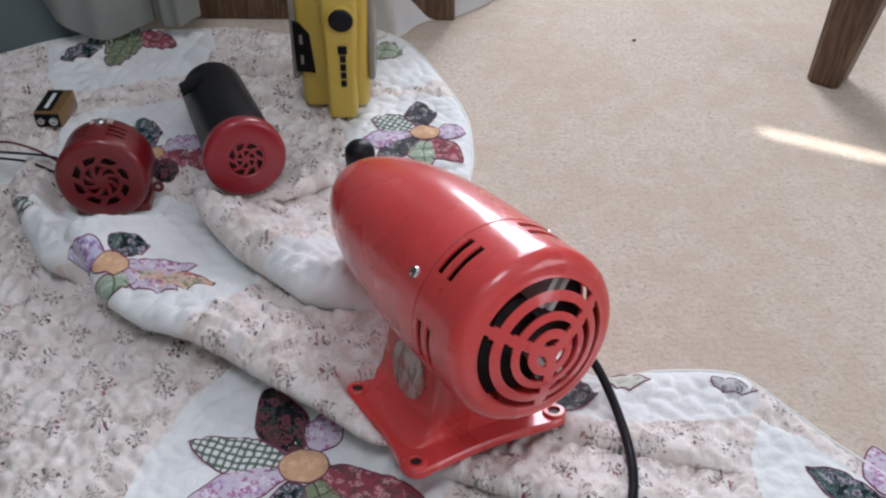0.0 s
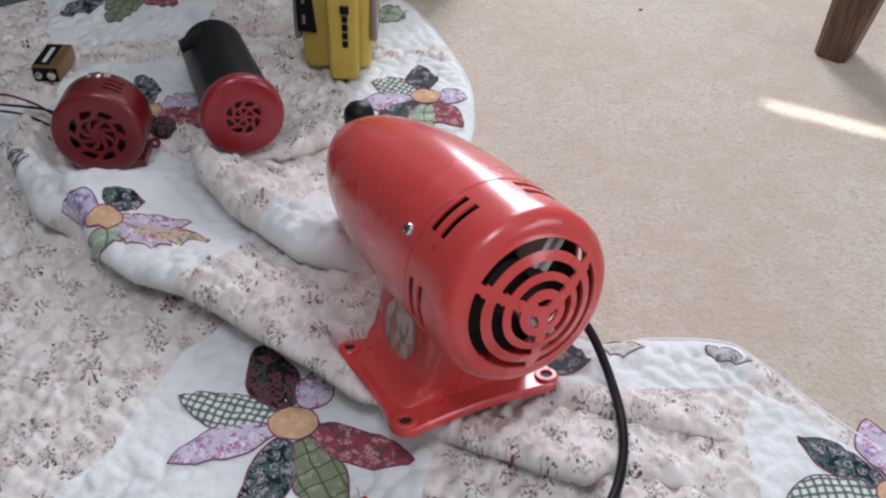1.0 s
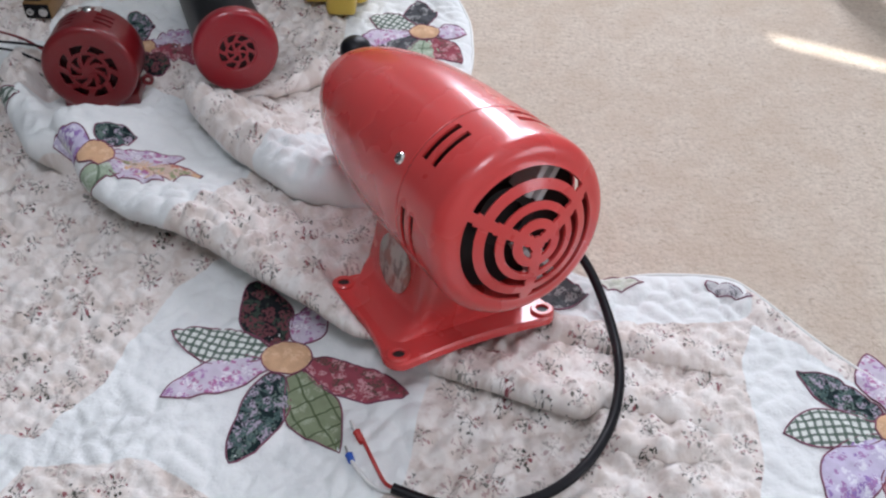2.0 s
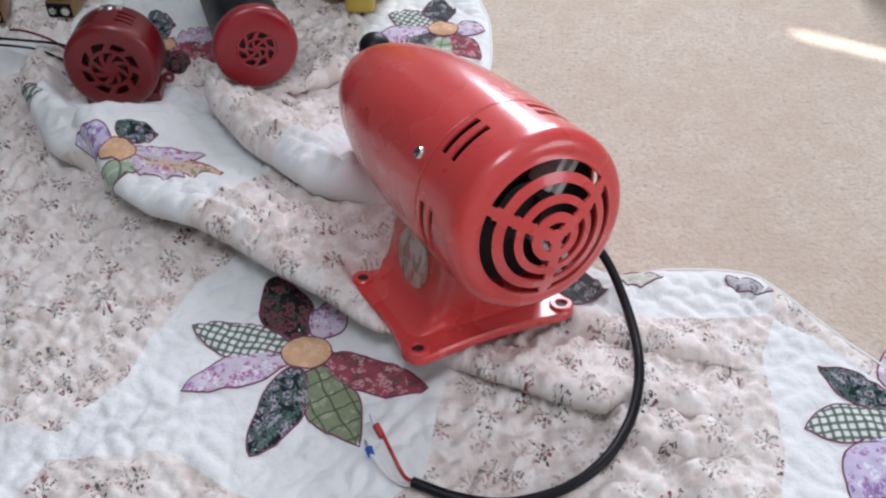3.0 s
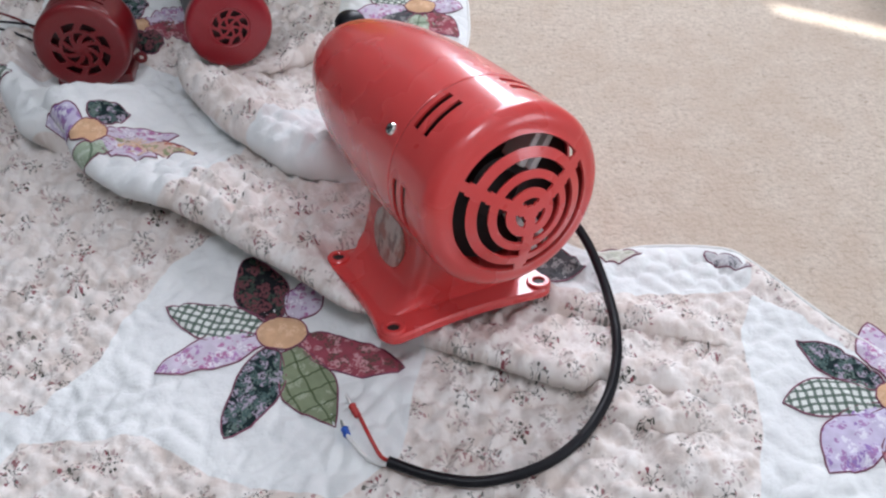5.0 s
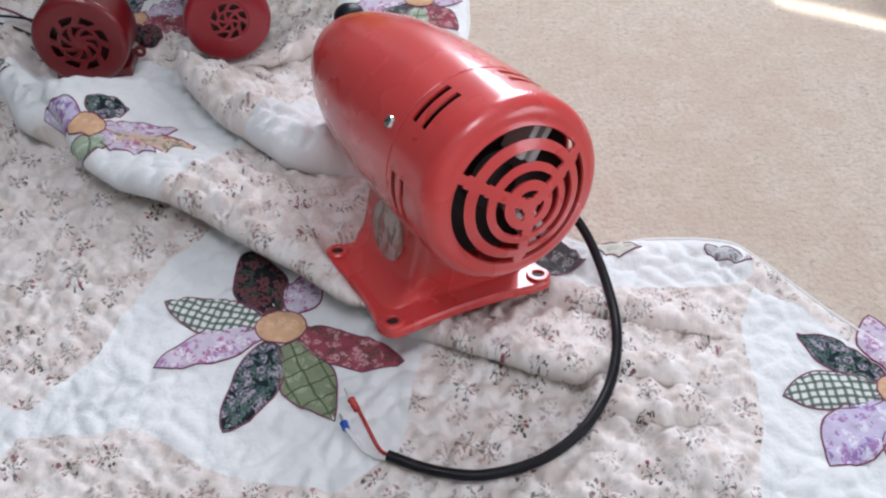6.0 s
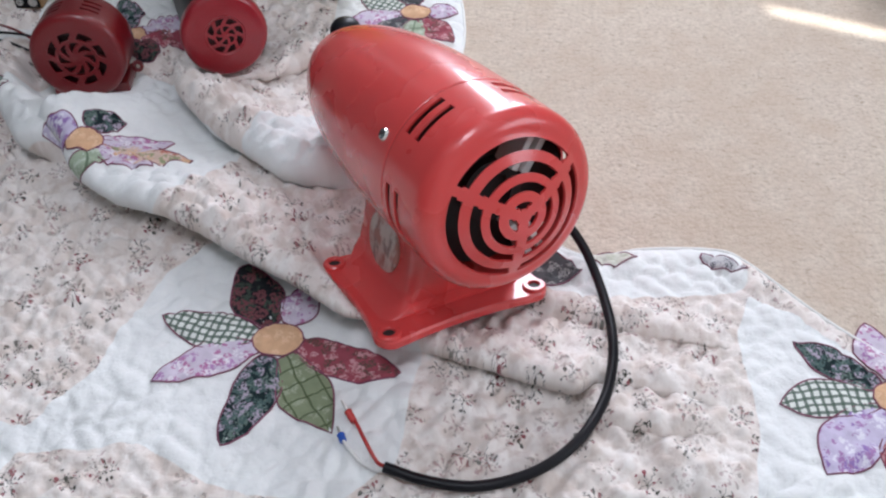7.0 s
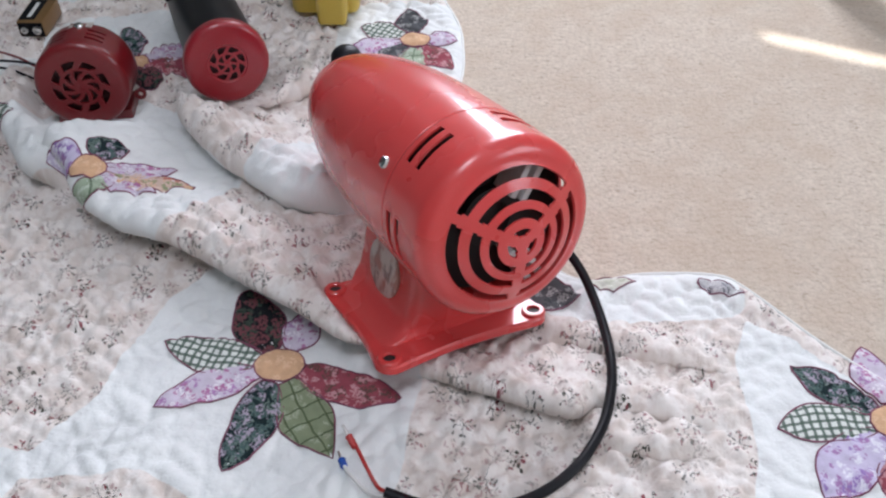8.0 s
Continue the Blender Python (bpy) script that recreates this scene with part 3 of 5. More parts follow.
def quilt_height(x, y):
    x, y = np.asarray(x, float), np.asarray(y, float)
    z = 0.0060 + 0.0016 * np.sin(19 * x + 3 * np.sin(11 * y)) * np.sin(23 * y + 1.0) + 0.0012 * np.sin(41 * x - 33 * y)
    rise, steep = np.zeros(np.shape(x)), np.zeros(np.shape(x))
    for pts, normals, amp, amp_end, right, left, lean in SHAPED:
        d, s, _, _, way = to_line(x, y, pts, normals)
        amp = (amp + (amp_end - amp) * way) * smooth01(way / 0.12) * smooth01((1 - way) / (0.12 if max(amp, amp_end) > 0.012 else 0.5))
        k = np.where(s > 0, np.exp(-(d / (0.62 * left)) ** 2), 0.5 + 0.5 * np.cos(math.pi * np.clip(d / (1.6 * right), 0, 1)))
        steep = np.maximum(steep, np.where(s > 0, 0, np.sin(math.pi * np.clip(d / (1.6 * right), 0, 1))) * smooth01(amp / 0.012))
        rise = np.maximum(rise, amp * k) + 0.25 * np.minimum(rise, amp * k)
    hx, hy = leaned(x, y)
    printed = smooth01(seam_distance(x, y) / 0.01)
    gathered = (1 + 0.8 * smooth01((rise - 0.010) / 0.02)) * (1 - 0.8 * steep)
    for px, py, r in FLOWER_FIELDS:
        gathered = gathered * (1 - 0.6 * np.exp(-(np.hypot(hx - px, hy - py) / r) ** 4))
    uneven = 0.85 + 0.4 * np.sin(31 * hx + 2 * np.sin(27 * hy)) * np.sin(35 * hy + 1.3 * np.sin(22 * hx))
    wx, wy = hx + 0.004 * np.sin(130 * hy + 1.7 * np.sin(70 * hx)), hy + 0.004 * np.sin(120 * hx + 1.9 * np.sin(80 * hy))
    crinkle = np.sin(330 * wx + 120 * wy) * np.sin(290 * wy - 90 * wx) + 0.6 * np.sin(520 * wx - 260 * wy + 1.0) * np.sin(470 * wy + 210 * wx)
    z = z + rise + (0.0062 + 0.0006 * printed) * gathered * uneven * (puffs(hx, hy) - 0.40) + (0.0006 + 0.0015 * printed) * gathered * crinkle
    for px, py, r, h in PRESSED:
        z = np.minimum(z, h + 2.2 * np.maximum(np.hypot(hx - px, hy - py) - r, 0))
    for (ax, ay, az), (bx, by, bz) in zip(CABLE[2:], CABLE[3:]):
        dx, dy = bx - ax, by - ay
        t = np.clip(((hx - ax) * dx + (hy - ay) * dy) / (dx * dx + dy * dy), 0, 1)
        off = np.hypot(hx - ax - t * dx, hy - ay - t * dy)
        z = np.minimum(z, az + t * (bz - az) - 0.0028 + 1.1 * np.maximum(off - 0.002, 0))
    # the plane on which the large siren's foot stands
    u = SIREN_UP
    o = SIREN @ Vector((0, 0, 0.003))
    plane = o.z - (u.x * (hx - o.x) + u.y * (hy - o.y)) / u.z
    lx = INTO_SIREN[0][0] * (hx - o.x) + INTO_SIREN[0][1] * (hy - o.y)
    ly = INTO_SIREN[1][0] * (hx - o.x) + INTO_SIREN[1][1] * (hy - o.y)
    off = np.hypot(np.maximum(np.abs(lx) - 0.060, 0), np.maximum(np.abs(ly) - 0.052, 0))
    z = np.minimum(z, plane - 0.0005 + 2.6 * off)
    return np.maximum(z, 0.002)


def curve2d(pts, k=8, closed=True):
    out, n = [], len(pts)
    for i in range(n if closed else n - 1):
        p0, p1, p2, p3 = (Vector(pts[(i + j) % n] if closed else pts[min(max(i + j, 0), n - 1)]) for j in (-1, 0, 1, 2))
        for q in range(k):
            t = q / k
            out.append(0.5 * ((2 * p1) + (p2 - p0) * t + (2 * p0 - 5 * p1 + 4 * p2 - p3) * t * t + (3 * p1 - p0 - 3 * p2 + p3) * t ** 3))
    return [(p.x, p.y) for p in out]


# the scalloped outline
OUTLINE = curve2d([(0.58, 0.30), (0.46, 0.31), (0.385, 0.345), (0.345, 0.375), (0.305, 0.412), (0.279, 0.440), (0.243, 0.485), (0.222, 0.497), (0.171, 0.497),
                   (0.137, 0.489), (0.110, 0.500), (0.085, 0.540), (0.055, 0.620), (0.033, 0.700), (0.037, 0.765), (0.037, 0.800), (0.032, 0.849), (0.011, 0.911),
                   (-0.019, 0.980), (-0.048, 1.022), (-0.10, 1.045), (-0.170, 1.025), (-0.240, 1.040), (-0.287, 1.038), (-0.386, 1.029), (-0.447, 1.008), (-0.499, 0.972),
                   (-0.60, 0.895), (-0.73, 0.82), (-0.79, 0.72), (-0.76, 0.55), (-0.79, 0.30), (-0.75, 0.05), (-0.60, -0.04), (-0.30, -0.02), (0.0, -0.05), (0.30, -0.03), (0.56, 0.02), (0.60, 0.16)])


def edge_distance(x, y):
    """Distance from the outline, positive inside, and the nearest place on it."""
    best = np.full(np.shape(x), 9.0)
    bx, by = np.zeros(np.shape(x)), np.zeros(np.shape(x))
    inside = np.zeros(np.shape(x), bool)
    for (ax, ay), (cx, cy) in zip(OUTLINE, OUTLINE[1:] + OUTLINE[:1]):
        dx, dy = cx - ax, cy - ay
        t = np.clip(((x - ax) * dx + (y - ay) * dy) / (dx * dx + dy * dy + 1e-12), 0, 1)
        px, py = ax + t * dx, ay + t * dy
        d = np.hypot(x - px, y - py)
        near = d < best
        best, bx, by = np.where(near, d, best), np.where(near, px, bx), np.where(near, py, by)
        if ay != cy:
            inside ^= ((ay > y) != (cy > y)) & (x < ax + (y - ay) * dx / dy)
    return np.where(inside, best, -best), bx, by


def quilt_z(x, y):
    x, y = np.asarray(x, float), np.asarray(y, float)
    d, _, _ = edge_distance(x, y)
    return quilt_height(x, y) * np.sqrt(smooth01(0.12 + d / 0.016)) + 0.0005


def leaned(x, y):
    """Where a place of the flat quilt comes to lie once the folds lean over."""
    x, y = np.asarray(x, float), np.asarray(y, float)
    ox, oy = np.array(x), np.array(y)
    for pts, normals, amp, amp_end, right, left, lean in SHAPED:
        if lean:
            d, s, nx, ny, way = to_line(x, y, pts, normals)
            k = np.where(s > 0, np.exp(-(d / max(0.7 * left, 1.5 * lean)) ** 2), 1 - smooth01(d / (right * 1.6)))
            roll = np.where(s > 0, 0, 0.5 * (amp + (amp_end - amp) * way) * np.sin(math.pi * np.clip(d / (1.6 * right), 0, 1)))
            k = (lean * k + roll) * smooth01(way / 0.34) * smooth01((1 - way) / 0.2)
            ox, oy = ox + k * nx, oy + k * ny
    return ox, oy


def flat_of(w, first):
    """The place of the flat quilt that comes to lie at w, looked for from a first guess."""
    p = np.array(first, float)
    for _ in range(40):
        q = np.array([float(v) for v in leaned(p[0], p[1])])
        p = p + 0.5 * (np.array(w, float) - q)
    return Vector((p[0], p[1]))


# white patches: middle, half sizes, turn in degrees; all else is tan print
PATCHES = [(-0.232, 0.628, 0.105, 0.058, -30), (-0.062, 0.606, 0.042, 0.034, -30), (-0.010, 0.812, 0.078, 0.072, 0), (-0.285, 0.800, 0.085, 0.062, 15),
           (-0.350, 0.985, 0.092, 0.085, 20), (0.160, 0.482, 0.078, 0.036, 3), (-0.030, 0.962, 0.060, 0.055, 40), (-0.42, 0.74, 0.10, 0.022, 8),
           (-0.52, 0.62, 0.07, 0.06, 0), (0.10, 0.20, 0.10, 0.06, 0)]


# white patches with corners of their own: round the near flower and at the right-hand scallop
NEAR_PATCH = [(-0.120, 0.520), (-0.156, 0.483), (-0.173, 0.455), (-0.185, 0.423), (-0.198, 0.381), (-0.226, 0.336), (-0.262, 0.338), (-0.310, 0.330), (-0.310, 0.250),
              (-0.245, 0.275), (-0.226, 0.313), (-0.155, 0.320), (-0.113, 0.301), (-0.080, 0.289), (-0.030, 0.284), (0.001, 0.312), (0.013, 0.385), (0.013, 0.430), (-0.050, 0.480)]
SCALLOP_PATCH = [(0.236, 0.446), (0.222, 0.419), (0.223, 0.376), (0.220, 0.333), (0.211, 0.298), (0.205, 0.250), (0.380, 0.250), (0.390, 0.350), (0.330, 0.372), (0.290, 0.405), (0.262, 0.432)]


def within(x, y, ring):
    """Distance from a closed line, negative inside."""
    best = np.full(np.shape(x), 9.0)
    inside = np.zeros(np.shape(x), bool)
    for (ax, ay), (cx, cy) in zip(ring, ring[1:] + ring[:1]):
        dx, dy = cx - ax, cy - ay
        t = np.clip(((x - ax) * dx + (y - ay) * dy) / (dx * dx + dy * dy + 1e-12), 0, 1)
        best = np.minimum(best, np.hypot(x - ax - t * dx, y - ay - t * dy))
        if ay != cy:
            inside ^= ((ay > y) != (cy > y)) & (x < ax + (y - ay) * dx / dy)
    return np.where(inside, -best, best) + 0.0012 * np.sin(95 * x + 71 * y)


def seam_distance(x, y):
    d, s, _, _, _ = to_line(x, y, SHAPED[0][0], SHAPED[0][1])
    best = np.minimum(np.maximum(within(x, y, NEAR_PATCH), d * s + 0.017), within(x, y, SCALLOP_PATCH))
    for cx, cy, hx, hy, turn in PATCHES:
        c, s = math.cos(radians(turn)), math.sin(radians(turn))
        u, v = ((x - cx) * c + (y - cy) * s) / hx, (-(x - cx) * s + (y - cy) * c) / hy
        here = ((np.abs(u) ** 5 + np.abs(v) ** 5) ** (1 / 5) - 1 + 0.02 * np.sin(40 * x + 31 * y)) * min(hx, hy)
        best = np.minimum(best, here)
    return best


def build_quilt():
    quilt = thing("quilt", Matrix.Identity(4), "rumpled white and tan patchwork quilt with appliqued flowers on the carpet", "quilt")
    step, x0, y0 = 0.0023, -0.80, -0.06
    nx, ny = int(1.42 / step), int(1.12 / step)
    gx, gy = np.meshgrid(x0 + step * np.arange(nx), y0 + step * np.arange(ny), indexing="ij")
    d, bx, by = edge_distance(gx, gy)
    keep = d > -step * 1.45
    gx, gy = np.where(d < 0, bx, gx), np.where(d < 0, by, gy)
    gz = quilt_z(gx, gy)
    index = np.full(gx.shape, -1)
    index[keep] = np.arange(keep.sum())
    quads = np.stack([index[:-1, :-1], index[1:, :-1], index[1:, 1:], index[:-1, 1:]], -1).reshape(-1, 4)
    quads = quads[(quads >= 0).all(1)]
    flat = np.stack([gx[keep], gy[keep]], -1)
    lx, ly = leaned(flat[:, 0], flat[:, 1])
    verts = np.stack([lx, ly, gz[keep]], -1)
    me = bpy.data.meshes.new("patchwork_top")
    me.from_pydata(verts.tolist(), [], quads.tolist())
    me.polygons.foreach_set("use_smooth", np.ones(len(quads), bool))
    attr = me.attributes.new("seam", "FLOAT", "POINT")
    border = np.where((flat[:, 0] > 0.262) & (flat[:, 1] > 0.1), 0.0115 - d[keep], -1.0)
    attr.data.foreach_set("value", np.maximum(seam_distance(flat[:, 0], flat[:, 1]), border).astype(np.float32))
    uv = me.uv_layers.new(name="UVMap")
    cloth = verts[:, :2]
    uv.data.foreach_set("uv", cloth[quads.reshape(-1)].astype(np.float32).ravel())
    me.materials.append(QUILT)
    ob = new("patchwork_top", me)
    ob.parent = quilt
    tagged(ob, "white and sprig-printed tan cotton, quilted into puffs")
    bm = bmesh.new()
    ring = OUTLINE
    rows = []
    for i, (x, y) in enumerate(ring):
        ax, ay = ring[i - 1]
        cx, cy = ring[(i + 1) % len(ring)]
        n = Vector((cy - ay, ax - cx, 0)).normalized()
        o = Vector((x, y, 0.0017))
        rows.append([bm.verts.new(o + 0.0015 * (math.cos(a) * n + math.sin(a) * Vector((0, 0, 1)))) for a in (2 * math.pi * k / 8 for k in range(8))])
    for a, b in zip(rows, rows[1:] + rows[:1]):
        for k in range(8):
            bm.faces.new((a[k], a[(k + 1) % 8], b[(k + 1) % 8], b[k]))
    part("binding", bm, BINDING, quilt, "narrow white cotton edge binding")
    return quilt


def flat_on_quilt(name, outline_of, nu, nv, material, quilt, label, lift=0.0013):
    """A cotton piece laid on the quilt: outline_of(t) gives the middle line and the half width at t, as two vectors."""
    us, vs = np.linspace(0, 1, nu + 1), np.linspace(-1, 1, nv + 1)
    P, UV = [], []
    for t in us:
        mid, half, run = outline_of(t)
        for v in vs:
            p = mid + half * v
            P.append((p.x, p.y))
            UV.append((run, half.length * v))
    P = np.array(P)
    rim = np.array([max(abs(2 * t - 1) ** 3, abs(v) ** 3) for t in us for v in vs])
    Z = quilt_z(P[:, 0], P[:, 1]) + lift * (1 - 0.6 * rim)
    me = bpy.data.meshes.new(name)
    w = nv + 1
    quads = [(i * w + k, (i + 1) * w + k, (i + 1) * w + k + 1, i * w + k + 1) for i in range(nu) for k in range(nv)]
    P = np.stack(leaned(P[:, 0], P[:, 1]), -1)
    me.from_pydata([(x, y, z) for (x, y), z in zip(P, Z)], [], quads)
    me.polygons.foreach_set("use_smooth", np.ones(len(quads), bool))
    uv = me.uv_layers.new(name="UVMap")
    for loop in me.loops:
        uv.data[loop.index].uv = UV[loop.vertex_index]
    me.materials.append(material)
    ob = new(name, me)
    ob.parent = quilt
    if label:
        tagged(ob, label)
    # satin stitching round the rim
    rim_ids = [k for k in range(w)] + [i * w + nv for i in range(1, nu + 1)] + [nu * w + k for k in range(nv - 1, -1, -1)] + [i * w for i in range(nu - 1, 0, -1)]
    pts = []
    for k in rim_ids:
        p = Vector((P[k][0], P[k][1], Z[k]))
        if not pts or (p - pts[-1]).length > 0.0012:
            pts.append(p)
    bm = bmesh.new()
    rows = []
    for i, p in enumerate(pts):
        d = pts[(i + 1) % len(pts)] - pts[i - 1]
        n = Vector((d.y, -d.x, 0))
        n = n.normalized() if n.length > 1e-9 else Vector((1, 0, 0))
        rows.append([bm.verts.new(p + 0.0006 * math.cos(a) * n + Vector((0, 0, 0.0006 * math.sin(a)))) for a in (2 * math.pi * k / 6 for k in range(6))])
    for a, b in zip(rows, rows[1:] + rows[:1]):
        for k in range(6):
            bm.faces.new((a[k], a[(k + 1) % 6], b[(k + 1) % 6], b[k]))
    part("stitching", bm, STITCH, ob, "plum satin stitch outline")
    return ob


def petal(quilt, base, tip, width, kind, seed):
    b, t = Vector(base), Vector(tip)
    run = t - b
    across = Vector((-run.y, run.x)).normalized()
    rnd = random.Random(seed)
    bend, ripple = rnd.uniform(-0.06, 0.06), rnd.uniform(0, 6)

    def at(s):
        w = math.sin(math.pi * min(1.0, 0.10 + 0.90 * s ** 1.05)) ** 0.8 * (0.92 + 0.08 * math.sin(9 * s + ripple))
        if s > 0.97:
            w *= (1 - s) / 0.03
        return b + run * s + across * (bend * run.length * math.sin(math.pi * s)), across * (max(w, 0.015) * width / 2), s * run.length

    words = {"check": "white petal with a green check", "lilac": "lilac and white printed petal", "violet": "violet and white printed petal", "dark": "dark green floral petal", "green": "green plaid petal",
             "red": "wine-red printed petal", "night": "black floral petal", "grey": "grey paisley petal", "sage": "pale sage petal", "pale": "pale straw-coloured petal", "paisley": "white petal with a fine dark paisley", "russet": "russet printed petal"}
    return flat_on_quilt("petal", at, 22, 10, PRINTS[kind], quilt, words[kind])


def flower_center(quilt, c, r, squash=0.8):
    def at(s):
        return Vector((c[0] - r + 2 * r * s, c[1])), Vector((0, 1)) * max(r * squash * math.sqrt(max(0, 1 - (2 * s - 1) ** 2)), 0.0006), 2 * r * s
    return flat_on_quilt("flower_center", at, 16, 8, PRINTS["peach"], quilt, "peach cotton flower centre", 0.0022)


QUILT_OB = build_quilt()
FLOWERS = [
    ((-0.082, 0.404), 0.0172, [((-0.164, 0.424), 0.034, "check"), ((-0.158, 0.368), 0.032, "lilac"), ((-0.105, 0.322), 0.034, "dark"), ((-0.039, 0.333), 0.036, "green"),
                               ((0.001, 0.377), 0.032, "red"), ((-0.118, 0.474), 0.038, "night"), ((-0.063, 0.452), 0.030, "lilac")]),
    ((-0.010, 0.811), 0.0150, [((-0.066, 0.836), 0.034, "check"), ((-0.078, 0.789), 0.032, "lilac"), ((-0.020, 0.866), 0.034, "grey"), ((0.027, 0.756), 0.034, "red"),
                               ((-0.007, 0.752), 0.034, "sage"), ((0.031, 0.812), 0.030, "lilac"), ((-0.056, 0.762), 0.030, "grey")]),
    ((-0.277, 0.768), 0.0150, [((-0.298, 0.832), 0.036, "dark"), ((-0.222, 0.800), 0.034, "lilac"), ((-0.208, 0.752), 0.034, "red"), ((-0.245, 0.722), 0.030, "night")]),
    ((0.313, 0.363), 0.0170, [((0.258, 0.409), 0.026, "dark"), ((0.238, 0.359), 0.034, "check"), ((0.254, 0.310), 0.040, "violet"), ((0.312, 0.430), 0.034, "lilac"), ((0.300, 0.292), 0.034, "red")]),
    ((-0.249, 0.566), 0.0125, [((-0.291, 0.583), 0.036, "violet"), ((-0.244, 0.612), 0.030, "dark"), ((-0.238, 0.531), 0.034, "sage"), ((-0.193, 0.595), 0.022, "lilac"),
                               ((-0.172, 0.569), 0.026, "russet"), ((-0.194, 0.545), 0.020, "lilac")]),
]
lifted = lambda w: flat_of(w, (w[0] + 0.022, w[1] + 0.034))
c, r, petals = FLOWERS[-1]
FLOWERS[-1] = (lifted(c), r, [(lifted(tip), width, kind) for tip, width, kind in petals])
for k, (c, r, petals) in enumerate(FLOWERS):
    for j, (tip, width, kind) in enumerate(petals):
        v = (Vector(tip) - Vector(c)).normalized()
        petal(QUILT_OB, Vector(c) + v * r * 0.85, tip, width, kind, 10 * k + j)
    flower_center(QUILT_OB, c, r)
petal(QUILT_OB, (0.040, 0.478), (0.123, 0.466), 0.054, "grey", 91)
petal(QUILT_OB, (-0.390, 1.004), (-0.420, 0.946), 0.038, "dark", 95)
petal(QUILT_OB, (-0.358, 1.020), (-0.361, 0.936), 0.044, "green", 96)
petal(QUILT_OB, (-0.345, 1.016), (-0.300, 0.982), 0.036, "red", 97)
petal(QUILT_OB, (0.128, 0.4835), (0.165, 0.4855), 0.020, "pale", 92)
petal(QUILT_OB, (0.210, 0.486), (0.240, 0.472), 0.014, "paisley", 98)
petal(QUILT_OB, (-0.076, 0.983), (-0.040, 0.974), 0.040, "sage", 93)
petal(QUILT_OB, (-0.352, 0.672), (-0.320, 0.656), 0.018, "check", 94)


# ---------------------------------------------------------------- the large siren
def vent_hole(rings, n_ribs, rib, first):
    """Tells whether a place on a plate lies in one of its arc slots."""
    def test(r, a):
        for r0, r1 in rings:
            if r0 < r < r1:
                q = (a - first) % (2 * math.pi / n_ribs)
                q = min(q, 2 * math.pi / n_ribs - q)
                return q * r > rib
        return False
    return test


